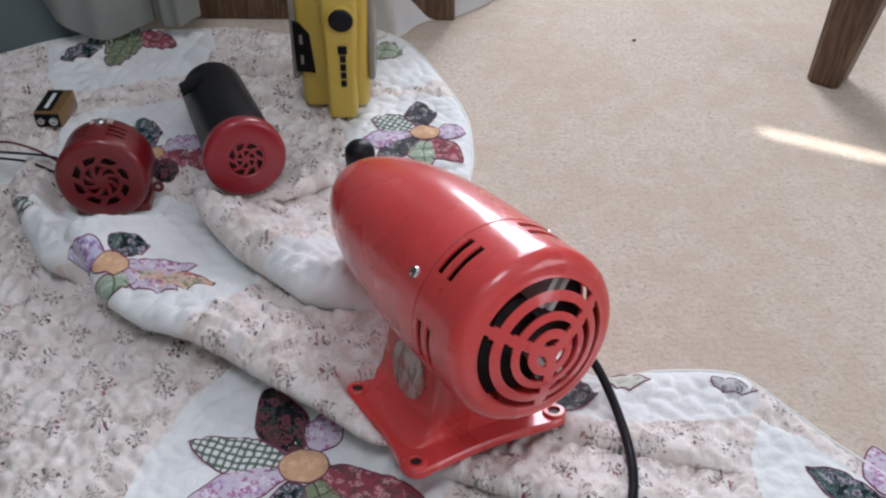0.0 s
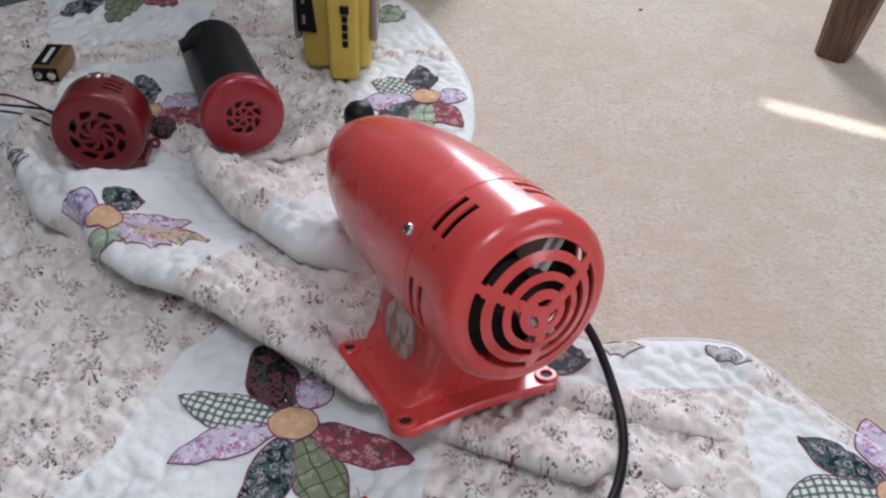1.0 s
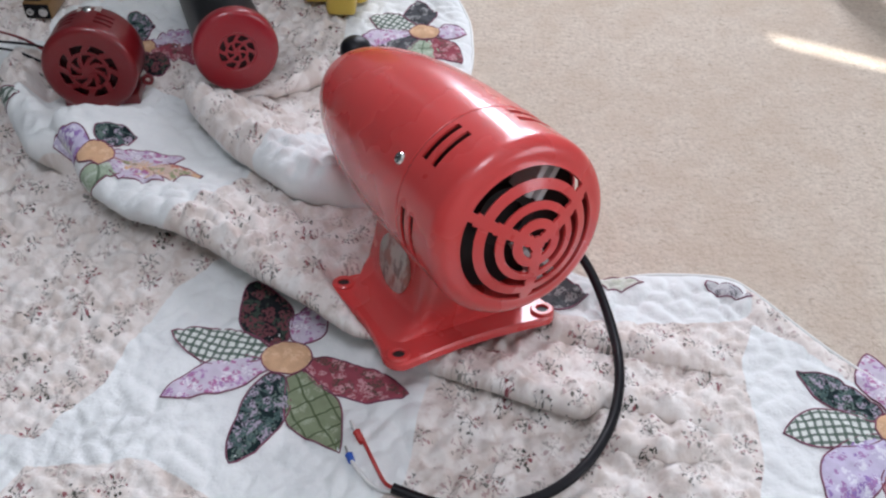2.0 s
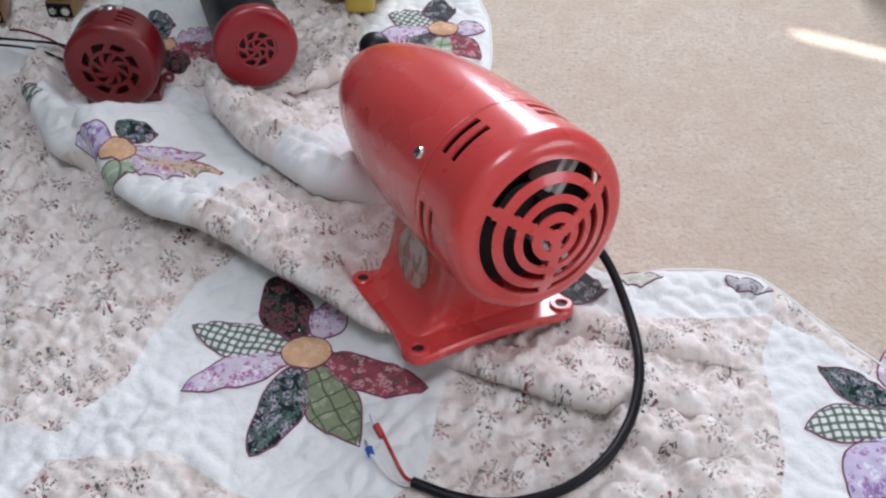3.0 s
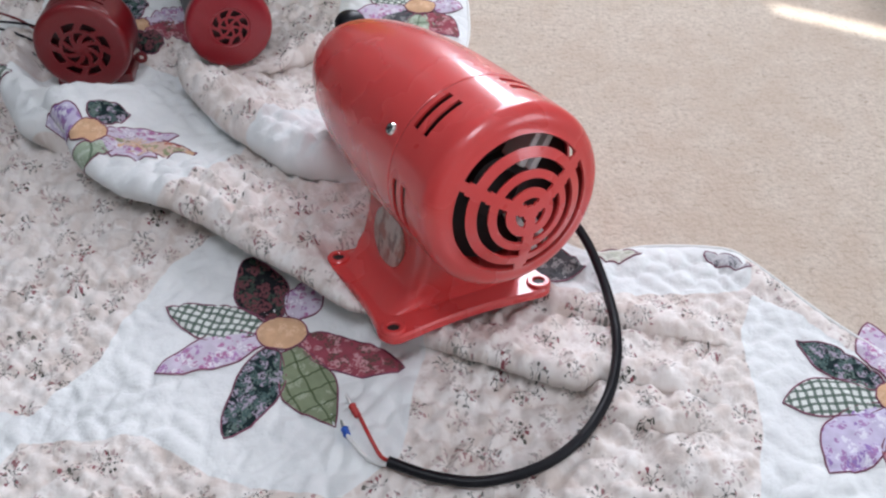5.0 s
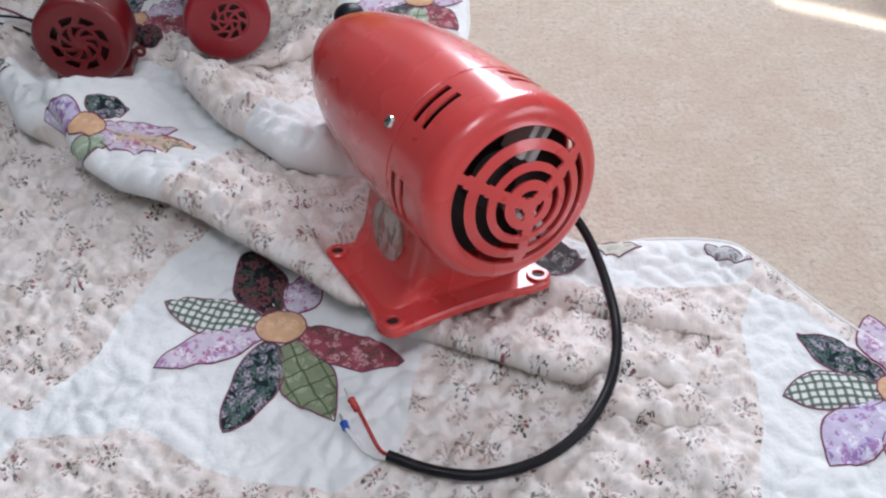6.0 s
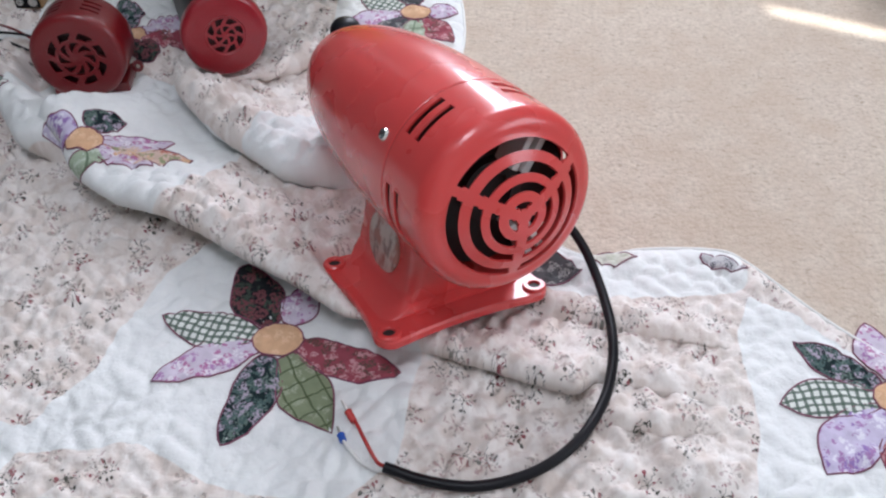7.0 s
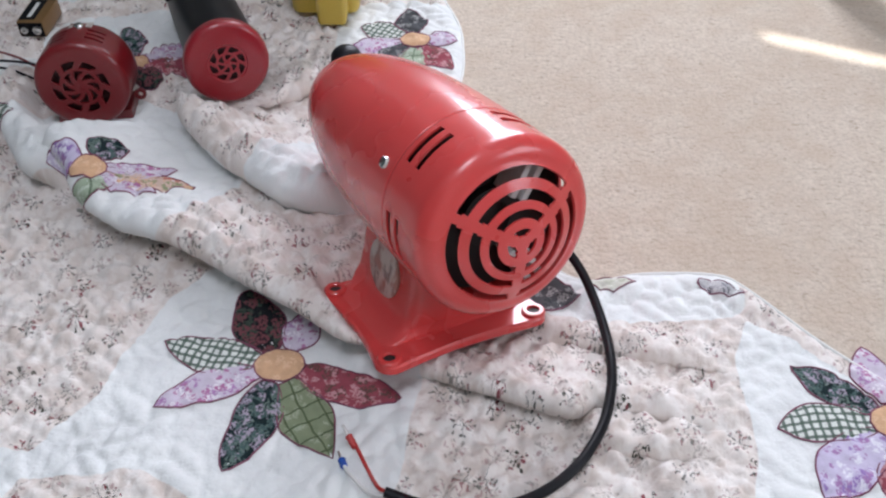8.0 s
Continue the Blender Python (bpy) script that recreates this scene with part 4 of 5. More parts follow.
def build_siren():
    siren = thing("motor_siren", SIREN, "glossy red cast-metal motor siren on a square foot", "siren")
    h, L, cx, R = 0.1037, 0.0863, 0.0125, 0.0595
    axis = Matrix.Translation((cx, -L, h))
    # front cap with arc slots in its face and slot pairs round its side
    rings = [(0.0050, 0.0098), (0.0158, 0.0212), (0.0262, 0.0324), (0.0384, 0.0448)]
    slotted = vent_hole(rings, 3, 0.0036, radians(30))
    prof = [(0.0, -0.0120)]
    for r in (0.0025, 0.0050, 0.0074, 0.0098, 0.0128, 0.0158, 0.0185, 0.0212, 0.0237, 0.0262, 0.0293, 0.0324, 0.0354, 0.0384, 0.0416, 0.0448, 0.0475):
        prof.append((r, -0.0120 + 0.0120 * (r / 0.0448) ** 2))
    rad = R - 0.0475
    for k in range(1, 9):
        a = radians(90 * k / 8)
        prof.append((0.0475 + rad * math.sin(a), 0.0015 + 0.0115 * (1 - math.cos(a))))
    face = len(prof)
    for d in (0.020, 0.0322, 0.0378, 0.0437, 0.0493, 0.054, 0.0548):
        prof.append((R if d < 0.0545 else R - 0.0012, d))

    def holes(k, a):
        r0, d0 = prof[k]
        r1, d1 = prof[k + 1]
        if k < 17:
            return slotted((r0 + r1) / 2, a)
        if (abs(d0 - 0.0322) < 1e-6) or (abs(d0 - 0.0437) < 1e-6):
            q = (math.degrees(a) - 124.5 + 13.5) % 60
            return q < 27
        return False
    bm = lathe(bmesh.new(), prof, 180, holes, axis)
    part("front_cap", thicken(bm, 0.0016), RED, siren, "slotted red front cap")
    # bullet-shaped rear housing
    back = [(R - 0.0004, 0.0550), (R + 0.0002, 0.0556), (R + 0.0002, 0.075)]
    end, start = 0.286, 0.072
    for k in range(1, 25):
        t = k / 24
        back.append((max(R * (1 - t ** 2.5) ** 0.56, 0.0) if k < 24 else 0.0, start + (end - start) * t))
    part("rear_housing", lathe(bmesh.new(), back, 96, None, axis), RED, siren, "red bullet-shaped rear housing")
    # inside: dark liner, rotor with vanes painted as if lit through the slots, motor
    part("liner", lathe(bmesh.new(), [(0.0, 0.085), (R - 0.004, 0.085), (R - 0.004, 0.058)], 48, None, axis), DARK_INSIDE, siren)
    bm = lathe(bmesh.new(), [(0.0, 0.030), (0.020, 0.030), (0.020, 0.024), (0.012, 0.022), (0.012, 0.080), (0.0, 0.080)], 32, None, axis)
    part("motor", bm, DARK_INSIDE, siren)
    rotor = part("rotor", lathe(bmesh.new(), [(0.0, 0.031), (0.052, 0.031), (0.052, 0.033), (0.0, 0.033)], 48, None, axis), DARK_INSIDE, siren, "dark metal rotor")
    for k in range(4):
        bm = bmesh.new()
        off = 0.0042 if k % 2 else -0.0042
        box(bm, 0.019, 0.050, 0.010, 0.0305, off - 0.0022, off + 0.0022, 0.0004, 1)
        bmesh.ops.transform(bm, matrix=axis @ Matrix.Rotation(-radians(240 * (k // 2) + 59), 4, "Y"), verts=bm.verts[:])
        part("vane", bm, LIT_VANE, rotor, "metal vane coloured pale for light from the slots", smooth=False)
    # screws on the side
    for ang, d in ((147.5, 0.0665), (32.5, 0.0665)):
        a = radians(ang)
        out = Vector((math.cos(a), 0, math.sin(a)))
        m = axis @ Matrix.Translation(out * (R - 0.0005) + Vector((0, d, 0))) @ out.to_track_quat("Y", "Z").to_matrix().to_4x4()
        bm = lathe(bmesh.new(), [(0.0042, 0.0), (0.0042, 0.0012), (0.0034, 0.0026), (0.0010, 0.0030), (0.0010, 0.0016), (0.0, 0.0016)], 20, None, m)
        screw = part("screw", bm, CHROME, siren, "chrome pan-head screw")
        # a dark bar on the head paints the shade in its slot
        bm = bmesh.new()
        box(bm, -0.0028, 0.0028, 0.0024, 0.0032, -0.0004, 0.0004)
        bmesh.ops.transform(bm, matrix=m @ Matrix.Rotation(0.6, 4, "Y"), verts=bm.verts[:])
        part("screw_slot_shade", bm, DARK_INSIDE, screw, smooth=False)
    # pedestal: a square neck that flares into the foot
    rows = []
    for z, x, hx, hy, r in ((0.0095, 0.000, 0.0545, 0.0430, 0.010), (0.0120, 0.004, 0.0480, 0.0430, 0.009), (0.0155, 0.0075, 0.0440, 0.0450, 0.008), (0.022, 0.0100, 0.0415, 0.0455, 0.008),
                            (0.038, 0.0118, 0.0395, 0.0450, 0.009), (0.052, 0.0130, 0.0385, 0.0450, 0.010), (0.072, 0.0140, 0.0390, 0.0450, 0.012)):
        rows.append(rounded_rect(x, 0.008 if z < 0.013 else 0.014, hx, hy, z, r))
    part("pedestal", loft(bmesh.new(), rows), RED, siren, "flared red pedestal")
    rows = []
    for z, g in ((0.003, 0.001), (0.0042, 0.0), (0.0085, 0.0), (0.0100, 0.0012), (0.0098, 0.0045)):
        rows.append(rounded_rect(0, 0, 0.0640 - g, 0.0560 - g, z, 0.0115 - g, bow=0.0042))
    foot = part("foot", loft(bmesh.new(), rows), RED, siren, "square red foot plate with hollowed sides")
    for sx in (-1, 1):
        for sy in (-1, 1):
            m = Matrix.Translation((sx * 0.0547, sy * 0.0466, 0.0)) @ Matrix.Rotation(radians(90), 4, "X")
            bm = lathe(bmesh.new(), [(0.0082, 0.0085), (0.0082, 0.0112), (0.0072, 0.0122), (0.0046, 0.0122), (0.0040, 0.0116), (0.0040, 0.0104)], 28, None, m)
            boss = part("bolt_boss", bm, RED, foot)
            # a dark disc paints the shade down the hole
            part("bolt_hole_shade", lathe(bmesh.new(), [(0.0, 0.0104), (0.0041, 0.0104)], 20, None, m), DARK_INSIDE, boss)
    # worn oval nameplate on the side of the neck
    plate = Matrix.Translation((-0.0286, 0.0145, 0.0385)) @ Matrix.Rotation(radians(10), 4, "Y") @ Matrix.Rotation(radians(-90), 4, "Z")
    bm = lathe(bmesh.new(), [(0.0, -0.0012), (0.0125, -0.0012), (0.0132, -0.0006), (0.0132, 0.002)], 40, None, plate @ Matrix.Diagonal((1.75, 1, 1.55, 1)))
    part("nameplate", bm, NAMEPLATE, siren, "worn silver oval nameplate")
    return siren


def nameplate_material():
    n = Nodes("worn_silver_plate", 0.5, 0.25, 0.5)
    c = n.coord()
    smear = n.noise(n.vmath("MULTIPLY", c, (1, 1, 0.5)), 140, 4, 0.6)
    col = n.mix(n.step(smear, 0.48, 0.64), (0.62, 0.56, 0.52), (0.26, 0.20, 0.18))
    n.base(n.mix(n.step(n.noise(c, 70, 2), 0.5, 0.66), col, (0.42, 0.22, 0.18)))
    n.bump(smear, 0.2, 0.0005)
    return n.m


NAMEPLATE = nameplate_material()
build_siren()

# ---------------------------------------------------------------- the siren's lead
lead = thing("power_cable", Matrix.Translation((0.05, 0.293, 0.0)), "black rubber cable with stripped red and white wires", "cable")


def on_quilt(x, y, up):
    return (x - 0.05, y - 0.293, float(quilt_z(x, y)) + up)


part("sheath", tube(bmesh.new(), [(x - 0.05, y - 0.293, z) for x, y, z in CABLE], 0.0033, 16), BLACK_RUBBER, lead, "black rubber sheath")
red = [on_quilt(*p) for p in ((-0.002, 0.306, 0.004), (-0.009, 0.311, 0.004), (-0.017, 0.323, 0.006), (-0.023, 0.335, 0.006), (-0.0255, 0.339, 0.005))]
part("wire", tube(bmesh.new(), red, 0.0012, 10), RED_WIRE, lead, "red insulated wire")
white = [on_quilt(*p) for p in ((-0.002, 0.303, 0.004), (-0.010, 0.3055, 0.004), (-0.018, 0.310, 0.004), (-0.026, 0.318, 0.004), (-0.0305, 0.3245, 0.004))]
part("wire", tube(bmesh.new(), white, 0.0012, 10), WHITE_WIRE, lead, "white insulated wire")


def crimp(a, b, material, label):
    a, b = Vector(a), Vector(b)
    m = Matrix.Translation(a) @ (b - a).to_track_quat("Y", "Z").to_matrix().to_4x4()
    n = (b - a).length
    bm = lathe(bmesh.new(), [(0.0, 0.0), (0.0018, 0.0), (0.0023, n * 0.12), (0.0021, n * 0.3), (0.0024, n * 0.45), (0.0021, n * 0.7), (0.0026, n * 0.9), (0.0020, n), (0.0, n)], 16, None, m)
    c = part("crimp_terminal", bm, material, lead, label)
    bm = lathe(bmesh.new(), [(0.0009, n), (0.0012, n + 0.003), (0.0008, n + 0.0075), (0.0, n + 0.008)], 10, None, m)
    part("pin", bm, ALU, c, "tinned pin")


crimp(on_quilt(-0.0245, 0.337, 0.005), on_quilt(-0.0295, 0.3445, 0.005), RED_WIRE, "red crimp terminal")
crimp(on_quilt(-0.0300, 0.3235, 0.004), on_quilt(-0.0325, 0.3295, 0.004), BLUE_CRIMP, "blue crimp terminal")


# ---------------------------------------------------------------- the two smaller sirens
def swirl(r_in, r_out, n, rib, twist):
    def test(r, a):
        if r_in < r < r_out:
            q = (a + twist * (r - r_in) / (r_out - r_in)) % (2 * math.pi / n)
            q = min(q, 2 * math.pi / n - q)
            return q * r > rib
        return False
    return test


def build_small_siren():
    m = Matrix.Translation((-0.287, 0.668, 0.0075)) @ pose(0, 0, 0, 0, 0, 6) @ pose(0, 0, 0, -6, 0, 0)
    siren = thing("small_siren", m, "small round red horn siren with slotted shell", "siren")
    R, h = 0.0395, 0.0385
    axis = Matrix.Translation((0, 0, h))
    t1, t2 = swirl(0.0178, 0.0240, 8, 0.0027, 0.15), swirl(0.0065, 0.0150, 8, 0.0021, 0.5)
    rs = [0.003, 0.0065, 0.0085, 0.0105, 0.0128, 0.0150, 0.0178, 0.0200, 0.0222, 0.0240, 0.029, 0.034]
    prof = [(0.0, -0.001)] + [(r, 0.0) for r in rs] + [(0.034 + 0.0055 * math.sin(radians(a)), 0.005 * (1 - math.cos(radians(a)))) for a in (25, 50, 70, 90)]
    prof += [(R, d) for d in (0.0135, 0.0163, 0.0205, 0.0233, 0.0275, 0.0303, 0.040)] + [(R - 0.003, 0.047), (R - 0.009, 0.051), (0.0, 0.052)]

    def holes(k, a):
        (r0, d0), (r1, d1) = prof[k], prof[k + 1]
        if d1 == 0.0 and d0 <= 0:
            r = (r0 + r1) / 2
            return t1(r, a) or t2(r, a)
        if d0 in (0.0135, 0.0205, 0.0275):
            q = (math.degrees(a) - 90)
            return 12 < abs(q) < 34
        return False
    part("shell", thicken(lathe(bmesh.new(), prof, 144, holes, axis), 0.0012), RED_DARK, siren, "red pressed-metal shell")
    part("motor", lathe(bmesh.new(), [(0.0, 0.006), (0.030, 0.006), (0.030, 0.046), (0.0, 0.046)], 40, None, axis), RED_SHADE, siren)
    bm = bmesh.new()
    box(bm, -0.030, 0.0345, 0.008, 0.044, 0.0005, 0.010, 0.0015)
    part("mounting_bracket", bm, RED_DARK, siren, smooth=False)
    bm = lathe(bmesh.new(), [(0.0022, -0.001), (0.0052, -0.001), (0.0052, 0.001), (0.0022, 0.001), (0.0022, -0.001)], 24, None, Matrix.Translation((0.0405, 0.026, 0.0155)))
    part("lug", bm, RED_DARK, siren, "red mounting lug")
    lab = bmesh.new()
    box(lab, -0.009, 0.011, 0.034, 0.043, h + R - 0.0015, h + R - 0.0004, 0.0003, 1)
    part("sticker", lab, NAMEPLATE, siren, "small silver sticker", smooth=False)
    bm = lathe(bmesh.new(), [(0.0040, -0.001), (0.0040, 0.0015), (0.0030, 0.0030), (0.0, 0.0033)], 20, None, Matrix.Translation((0.0, 0.036, h + R - 0.001)) @ Matrix.Rotation(radians(90), 4, "X"))
    part("screw", bm, CHROME, siren, "chrome screw")
    inv = m.inverted()
    for pts, mat, name in ((((-0.325, 0.700, 0.034), (-0.345, 0.708, 0.030), (-0.375, 0.716, 0.036), (-0.43, 0.722, 0.034), (-0.48, 0.718, 0.024)), BLACK_RUBBER, "black lead wire"),
                           (((-0.325, 0.704, 0.036), (-0.340, 0.712, 0.038), (-0.362, 0.726, 0.040), (-0.392, 0.744, 0.036), (-0.41, 0.752, 0.032)), RED_DARK, "red lead wire"),
                           (((-0.325, 0.707, 0.036), (-0.345, 0.716, 0.040), (-0.38, 0.722, 0.040), (-0.44, 0.730, 0.036), (-0.49, 0.728, 0.024)), BLACK_RUBBER, "black lead wire")):
        part("wire", tube(bmesh.new(), [inv @ Vector(p) for p in pts], 0.0012, 8), mat, siren, name)
    return siren


build_small_siren()


def build_horn():
    m = Matrix.Translation((-0.163, 0.690, 0.0575)) @ pose(0, 0, 0, 0, 0, 22) @ pose(0, 0, 0, -9, 0, 0)
    horn = thing("horn_siren", m @ Matrix.Translation((0, 0, -0.036)), "black cylindrical horn siren with a round red cap", "siren")
    up = Matrix.Translation((0, 0, 0.036))
    t1, t2 = swirl(0.0100, 0.0150, 8, 0.0018, 0.25), swirl(0.0035, 0.0080, 6, 0.0012, 0.3)
    rs = [0.0018, 0.0035, 0.0050, 0.0065, 0.0080, 0.0100, 0.0117, 0.0134, 0.0150, 0.0165, 0.0172, 0.026, 0.0315]
    prof = [(0.0, 0.0)] + [(r, 0.0 if r > 0.0168 else 0.0008) for r in rs] + [(0.0315 + 0.0048 * math.sin(radians(a)), 0.0048 * (1 - math.cos(radians(a)))) for a in (25, 50, 70, 90)]
    prof += [(0.0363, 0.012), (0.0355, 0.0145), (0.033, 0.0155)]
    part("cap", lathe(bmesh.new(), prof, 144, lambda k, a: prof[k][1] == prof[k + 1][1] == 0.0008 and (t1((prof[k][0] + prof[k + 1][0]) / 2, a) or t2((prof[k][0] + prof[k + 1][0]) / 2, a)), up),
         RED_CRIMSON, horn, "round red cap with a swirl of vents")
    part("rotor", lathe(bmesh.new(), [(0.0, 0.0045), (0.020, 0.0045), (0.020, 0.012), (0.0, 0.012)], 32, None, up), RED_SHADE, horn)
    prof = [(0.0318, 0.0150), (0.0318, 0.060), (0.0310, 0.160)] + [(0.0310 - 0.012 * (1 - math.cos(radians(a))), 0.172 + 0.014 * math.sin(radians(a))) for a in range(0, 91, 15)] + [(0.0, 0.1865)]
    part("barrel", lathe(bmesh.new(), prof, 72, None, up), BLACK_PLASTIC, horn, "glossy black plastic barrel")
    bm = bmesh.new()
    box(bm, -0.024, 0.002, 0.128, 0.158, 0.0285, 0.0318, 0.0012)
    bmesh.ops.transform(bm, matrix=up @ Matrix.Rotation(radians(-22), 4, "Y"), verts=bm.verts[:])
    part("raised_panel", bm, BLACK_PLASTIC, horn)
    return horn


build_horn()

# ---------------------------------------------------------------- lantern
def build_lantern():
    m = Matrix.Translation((-0.103, 0.866, 0.0115)) @ pose(0, 0, 0, 0, 1.0, 1.5)
    lantern = thing("lantern", m, "yellow plastic hand lantern standing on the quilt", "lantern")
    H = 0.150
    rows = []
    for z, hx, hy in ((0.0, 0.050, 0.030), (0.004, 0.052, 0.031), (0.05, 0.0535, 0.032), (0.10, 0.0560, 0.034), (H - 0.006, 0.058, 0.035), (H, 0.056, 0.033)):
        rows.append(rounded_rect(0.0, 0.013, hx * 0.66, hy * 0.78, z, 0.009))
    part("body", loft(bmesh.new(), rows), YELLOW, lantern, "yellow moulded body")
    rows = []
    for z, hx, y0 in ((0.0, 0.0155, -0.034), (0.003, 0.0165, -0.036), (0.06, 0.0170, -0.0345), (0.10, 0.0190, -0.033), (H - 0.002, 0.0215, -0.031)):
        rows.append(rounded_rect(0.0085, (y0 - 0.006) / 2, hx * 0.88, (-0.006 - y0) / 2, z, 0.0045))
    part("spine", loft(bmesh.new(), rows), YELLOW, lantern, "raised yellow spine")
    btn = Matrix.Translation((0.0105, -0.0325, 0.107))
    part("collar", lathe(bmesh.new(), [(0.0148, 0.004), (0.0148, -0.0005), (0.0136, -0.0022), (0.0120, -0.0022), (0.0114, 0.0)], 40, None, btn), YELLOW, lantern)
    part("button", lathe(bmesh.new(), [(0.0118, 0.002), (0.0116, -0.0020), (0.0100, -0.0034), (0.0, -0.0038)], 40, None, btn), BLACK_RUBBER, lantern, "round black push button")
    # vertical maker's mark, as plain bars
    bm = bmesh.new()
    for k, (z, w) in enumerate(((0.0765, 0.0088), (0.0670, 0.0058), (0.0580, 0.0058), (0.0490, 0.0058), (0.0400, 0.0058))):
        box(bm, 0.0110 - w / 2, 0.0110 + w / 2, -0.0362, -0.0345, z - (0.0046 if k == 0 else 0.0038), z + (0.0046 if k == 0 else 0.0038), 0.0008, 1)
    part("printed_mark", bm, BLACK_PLASTIC, lantern, "black printed bars", smooth=False)
    # clear-grey lens rims at both sides, a black side plate
    for sx, x in ((-1, -0.0385), (1, 0.0375)):
        bm = bmesh.new()
        box(bm, x - 0.0035, x + 0.0035, -0.012, 0.036, 0.030, 0.128, 0.003)
        part("lens_rim", bm, GREY_CLEAR, lantern, "smoky grey plastic rim")
    rows = []
    for y in (-0.0152, -0.0115):
        rows.append([(-0.0375, y, 0.042), (-0.0190, y, 0.040), (-0.0225, y, 0.082), (-0.0300, y, 0.092), (-0.0385, y, 0.096)])
    bm = loft(bmesh.new(), rows)
    plate = part("side_plate", bm, BLACK_PLASTIC, lantern, "black plastic side plate", smooth=False)
    for z in (0.050, 0.072):
        bm = bmesh.new()
        box(bm, -0.0325, -0.0295, -0.0158, -0.0148, z, z + 0.010)
        part("printed_bar", bm, GREY_CLEAR, plate, smooth=False)
    return lantern


build_lantern()


# ---------------------------------------------------------------- batteries, black-capped pillar
def build_battery(m, label):
    b = thing("battery", m, label, "battery", "block batteries")
    bm = bmesh.new()
    box(bm, -0.01325, 0.01325, 0.0, 0.0455, 0.0, 0.0175, 0.0016)
    part("sleeve", bm, GOLD, b, "copper-coloured sleeve")
    bm = bmesh.new()
    box(bm, -0.0115, 0.0040, 0.004, 0.042, 0.0173, 0.0179, 0.0002, 1)
    part("label_field", bm, BLACK_PLASTIC, b, "black label", smooth=False)
    bm = bmesh.new()
    box(bm, -0.0045, -0.0005, 0.008, 0.036, 0.0178, 0.0183)
    part("printed_bar", bm, WHITE_WIRE, b, "white printed bar", smooth=False)
    bm = bmesh.new()
    box(bm, -0.0122, 0.0122, -0.0006, 0.0006, 0.0012, 0.0160, 0.0004, 1)
    part("terminal_plate", bm, BLACK_PLASTIC, b, smooth=False)
    for x, r in ((-0.0064, 0.0034), (0.0064, 0.0042)):
        bm = lathe(bmesh.new(), [(r, 0.0), (r, -0.0028), (r * 0.8, -0.0032), (r * 0.55, -0.0030), (r * 0.5, -0.0010), (0.0, -0.0010)], 20, None, Matrix.Translation((x, 0, 0.0086)))
        part("terminal", bm, ALU, b, "metal snap terminal")
    return b


battery = build_battery(Matrix.Translation((-0.3865, 0.809, 0.0107)) @ pose(0, 0, 0, 0, 0, -1), "nine-volt block battery in a copper and black sleeve")
copy_thing(battery, Matrix.Translation((-0.4505, 0.793, 0.0107)) @ pose(0, 0, 0, 0, 0, 14))

knob = thing("rubber_foot", Matrix.Translation((-0.069, 0.742, 0.009)), "round black rubber-capped pillar behind the siren", "rubber cap")
part("stem", lathe(bmesh.new(), [(0.0, 0.0), (0.0135, 0.0), (0.0135, 0.020)], 32, None, Matrix.Rotation(radians(90), 4, "X")), BLACK_PLASTIC, knob)
part("cap", lathe(bmesh.new(), [(0.0136, 0.012), (0.0142, 0.014)] + [(0.0142 * math.cos(radians(a)), 0.022 + 0.0115 * math.sin(radians(a))) for a in range(0, 90, 12)] + [(0.0, 0.0335)], 36, None, Matrix.Rotation(radians(90), 4, "X")), BLACK_RUBBER, knob)


# ---------------------------------------------------------------- table leg, curtain, draped sheet
leg = thing("table_leg", Matrix.Translation((0.4335, 0.936, 0.0)), "dark oak tapered leg with chamfered corners on the carpet", "table leg")
rows = []
for z, hx, hy in ((0.0, 0.0170, 0.0175), (0.003, 0.0180, 0.0190), (0.12, 0.0255, 0.0255), (0.42, 0.034, 0.034)):
    k = 0.3
    c, s = math.cos(radians(-38)), math.sin(radians(-38))
    pts = [(hx, -hy * (1 - k)), (hx, hy * (1 - k)), (hx * (1 - k), hy), (-hx * (1 - k), hy), (-hx, hy * (1 - k)), (-hx, -hy * (1 - k)), (-hx * (1 - k), -hy), (hx * (1 - k), -hy)]
    rows.append([(x * c - y * s + 0.10 * z, x * s + y * c, z) for x, y in pts])
part("shaft", loft(bmesh.new(), rows), WOOD, leg, smooth=False)

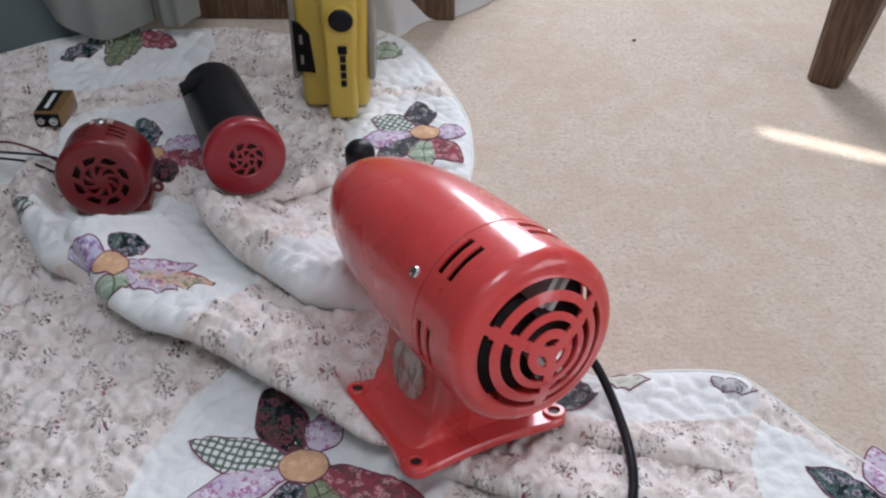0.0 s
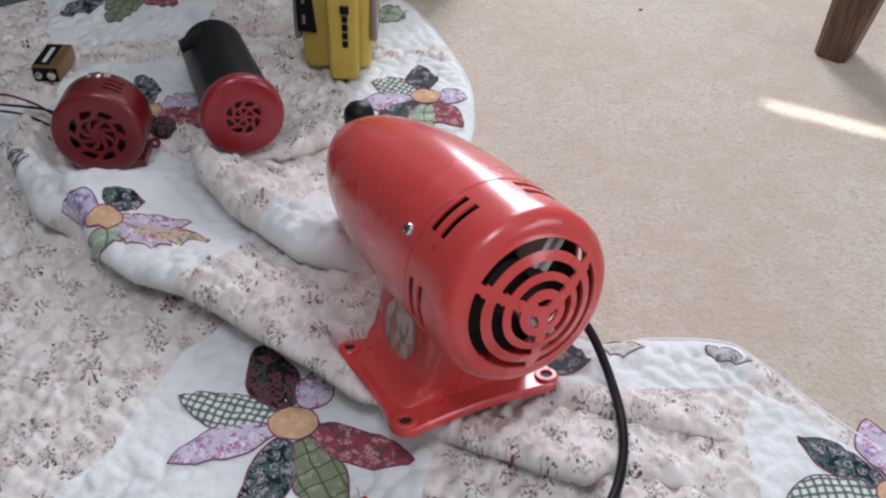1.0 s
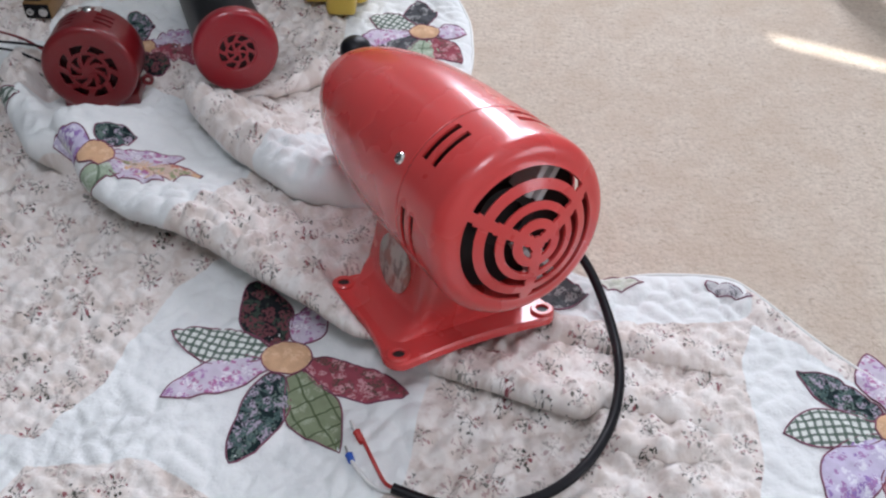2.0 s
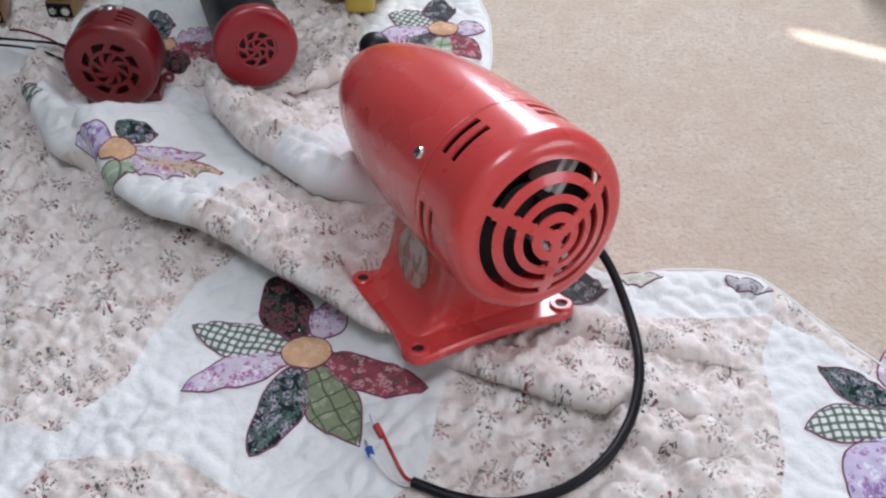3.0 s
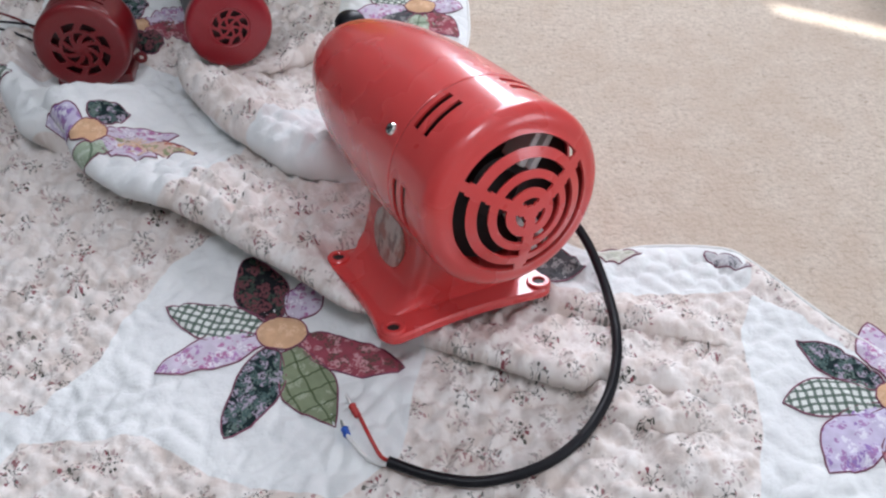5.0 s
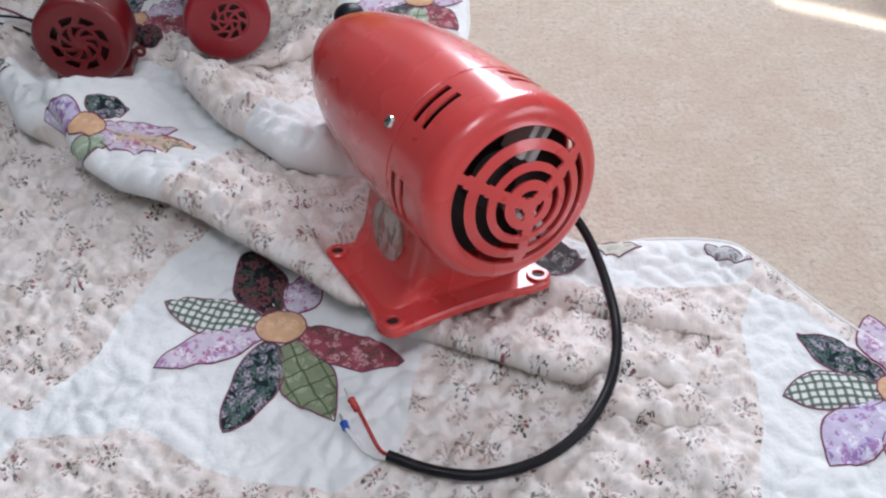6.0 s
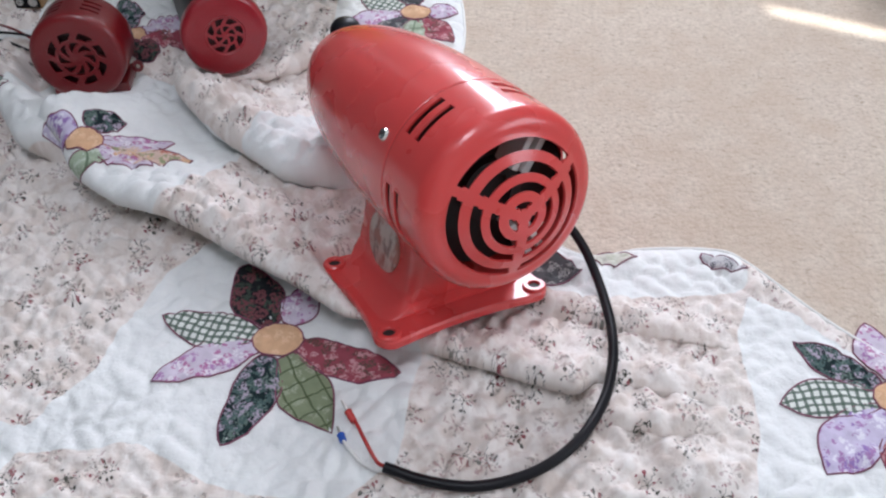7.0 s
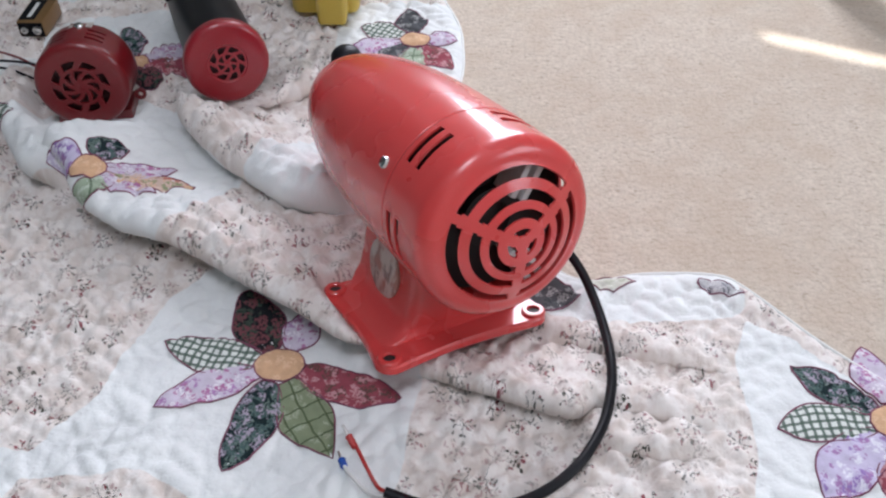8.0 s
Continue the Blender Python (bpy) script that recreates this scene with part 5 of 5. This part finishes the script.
# the curtain's grey is painted shade; the cloth itself is paler
drape = thing("window_curtain", Matrix.Translation((-0.36, 1.01, 0.0)), "pale cotton curtain, darkened in colour for shade, hanging onto the quilt", "curtain")
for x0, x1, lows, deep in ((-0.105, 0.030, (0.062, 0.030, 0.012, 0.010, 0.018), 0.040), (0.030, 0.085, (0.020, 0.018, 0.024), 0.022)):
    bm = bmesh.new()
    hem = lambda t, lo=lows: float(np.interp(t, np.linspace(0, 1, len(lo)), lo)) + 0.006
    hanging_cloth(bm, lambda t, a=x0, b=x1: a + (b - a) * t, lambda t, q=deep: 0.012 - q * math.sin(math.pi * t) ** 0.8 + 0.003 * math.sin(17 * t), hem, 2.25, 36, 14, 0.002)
    part("panel", bm, SHADED_LINEN, drape, "pale curtain panel darkened in colour for shade")

sheet = thing("dust_sheet", Matrix.Translation((-0.05, 1.04, 0.0)), "white sheet draped to the carpet behind the lantern", "sheet")
plan = curve2d([(-0.20, 0.020), (-0.125, 0.017), (-0.066, 0.003), (-0.020, -0.010), (0.006, -0.014), (0.022, 0.010), (0.040, 0.026), (0.075, 0.040), (0.12, 0.085), (0.16, 0.15)], 8, False)
bm = bmesh.new()
last = len(plan) - 1
pick = lambda t, k: float(np.interp(t * last, np.arange(last + 1), [p[k] for p in plan]))
grid = []
for i in range(73):
    t = i / 72
    x, y = pick(t, 0), pick(t, 1)
    # the left end rises unseen to a metre, to block window light
    tall = 0.12 + 0.9 * float(smooth01((-0.01 - x) / 0.11))
    hem = 0.0015 + 0.045 * float(smooth01((-0.075 - x) / 0.08))
    row = []
    for k in range(11):
        q = k / 10
        lean = (0.06 if x > 0.0 else 0.005) * q + 0.012 * math.sin(26 * t + 3 * q) * q
        row.append(bm.verts.new((x - lean * 0.2, y + lean, hem + (tall - hem) * q ** 1.3)))
    grid.append(row)
for a, b in zip(grid, grid[1:]):
    for k in range(10):
        bm.faces.new((a[k], b[k], b[k + 1], a[k + 1]))
part("cloth", thicken(bm, 0.002), SHEETING, sheet)

# a dark crumb on the carpet
bm = bmesh.new()
bmesh.ops.create_icosphere(bm, subdivisions=1, radius=0.0022, matrix=Matrix.Translation((0, 0, 0.0012)) @ Matrix.Diagonal((1.3, 0.8, 0.6, 1)))
crumb = part("crumb", bm, DARK_INSIDE, None, smooth=False)
crumb.location = (0.232, 1.021, 0.0)
tagged(crumb, "tiny dark crumb lying on the beige carpet", "crumb")
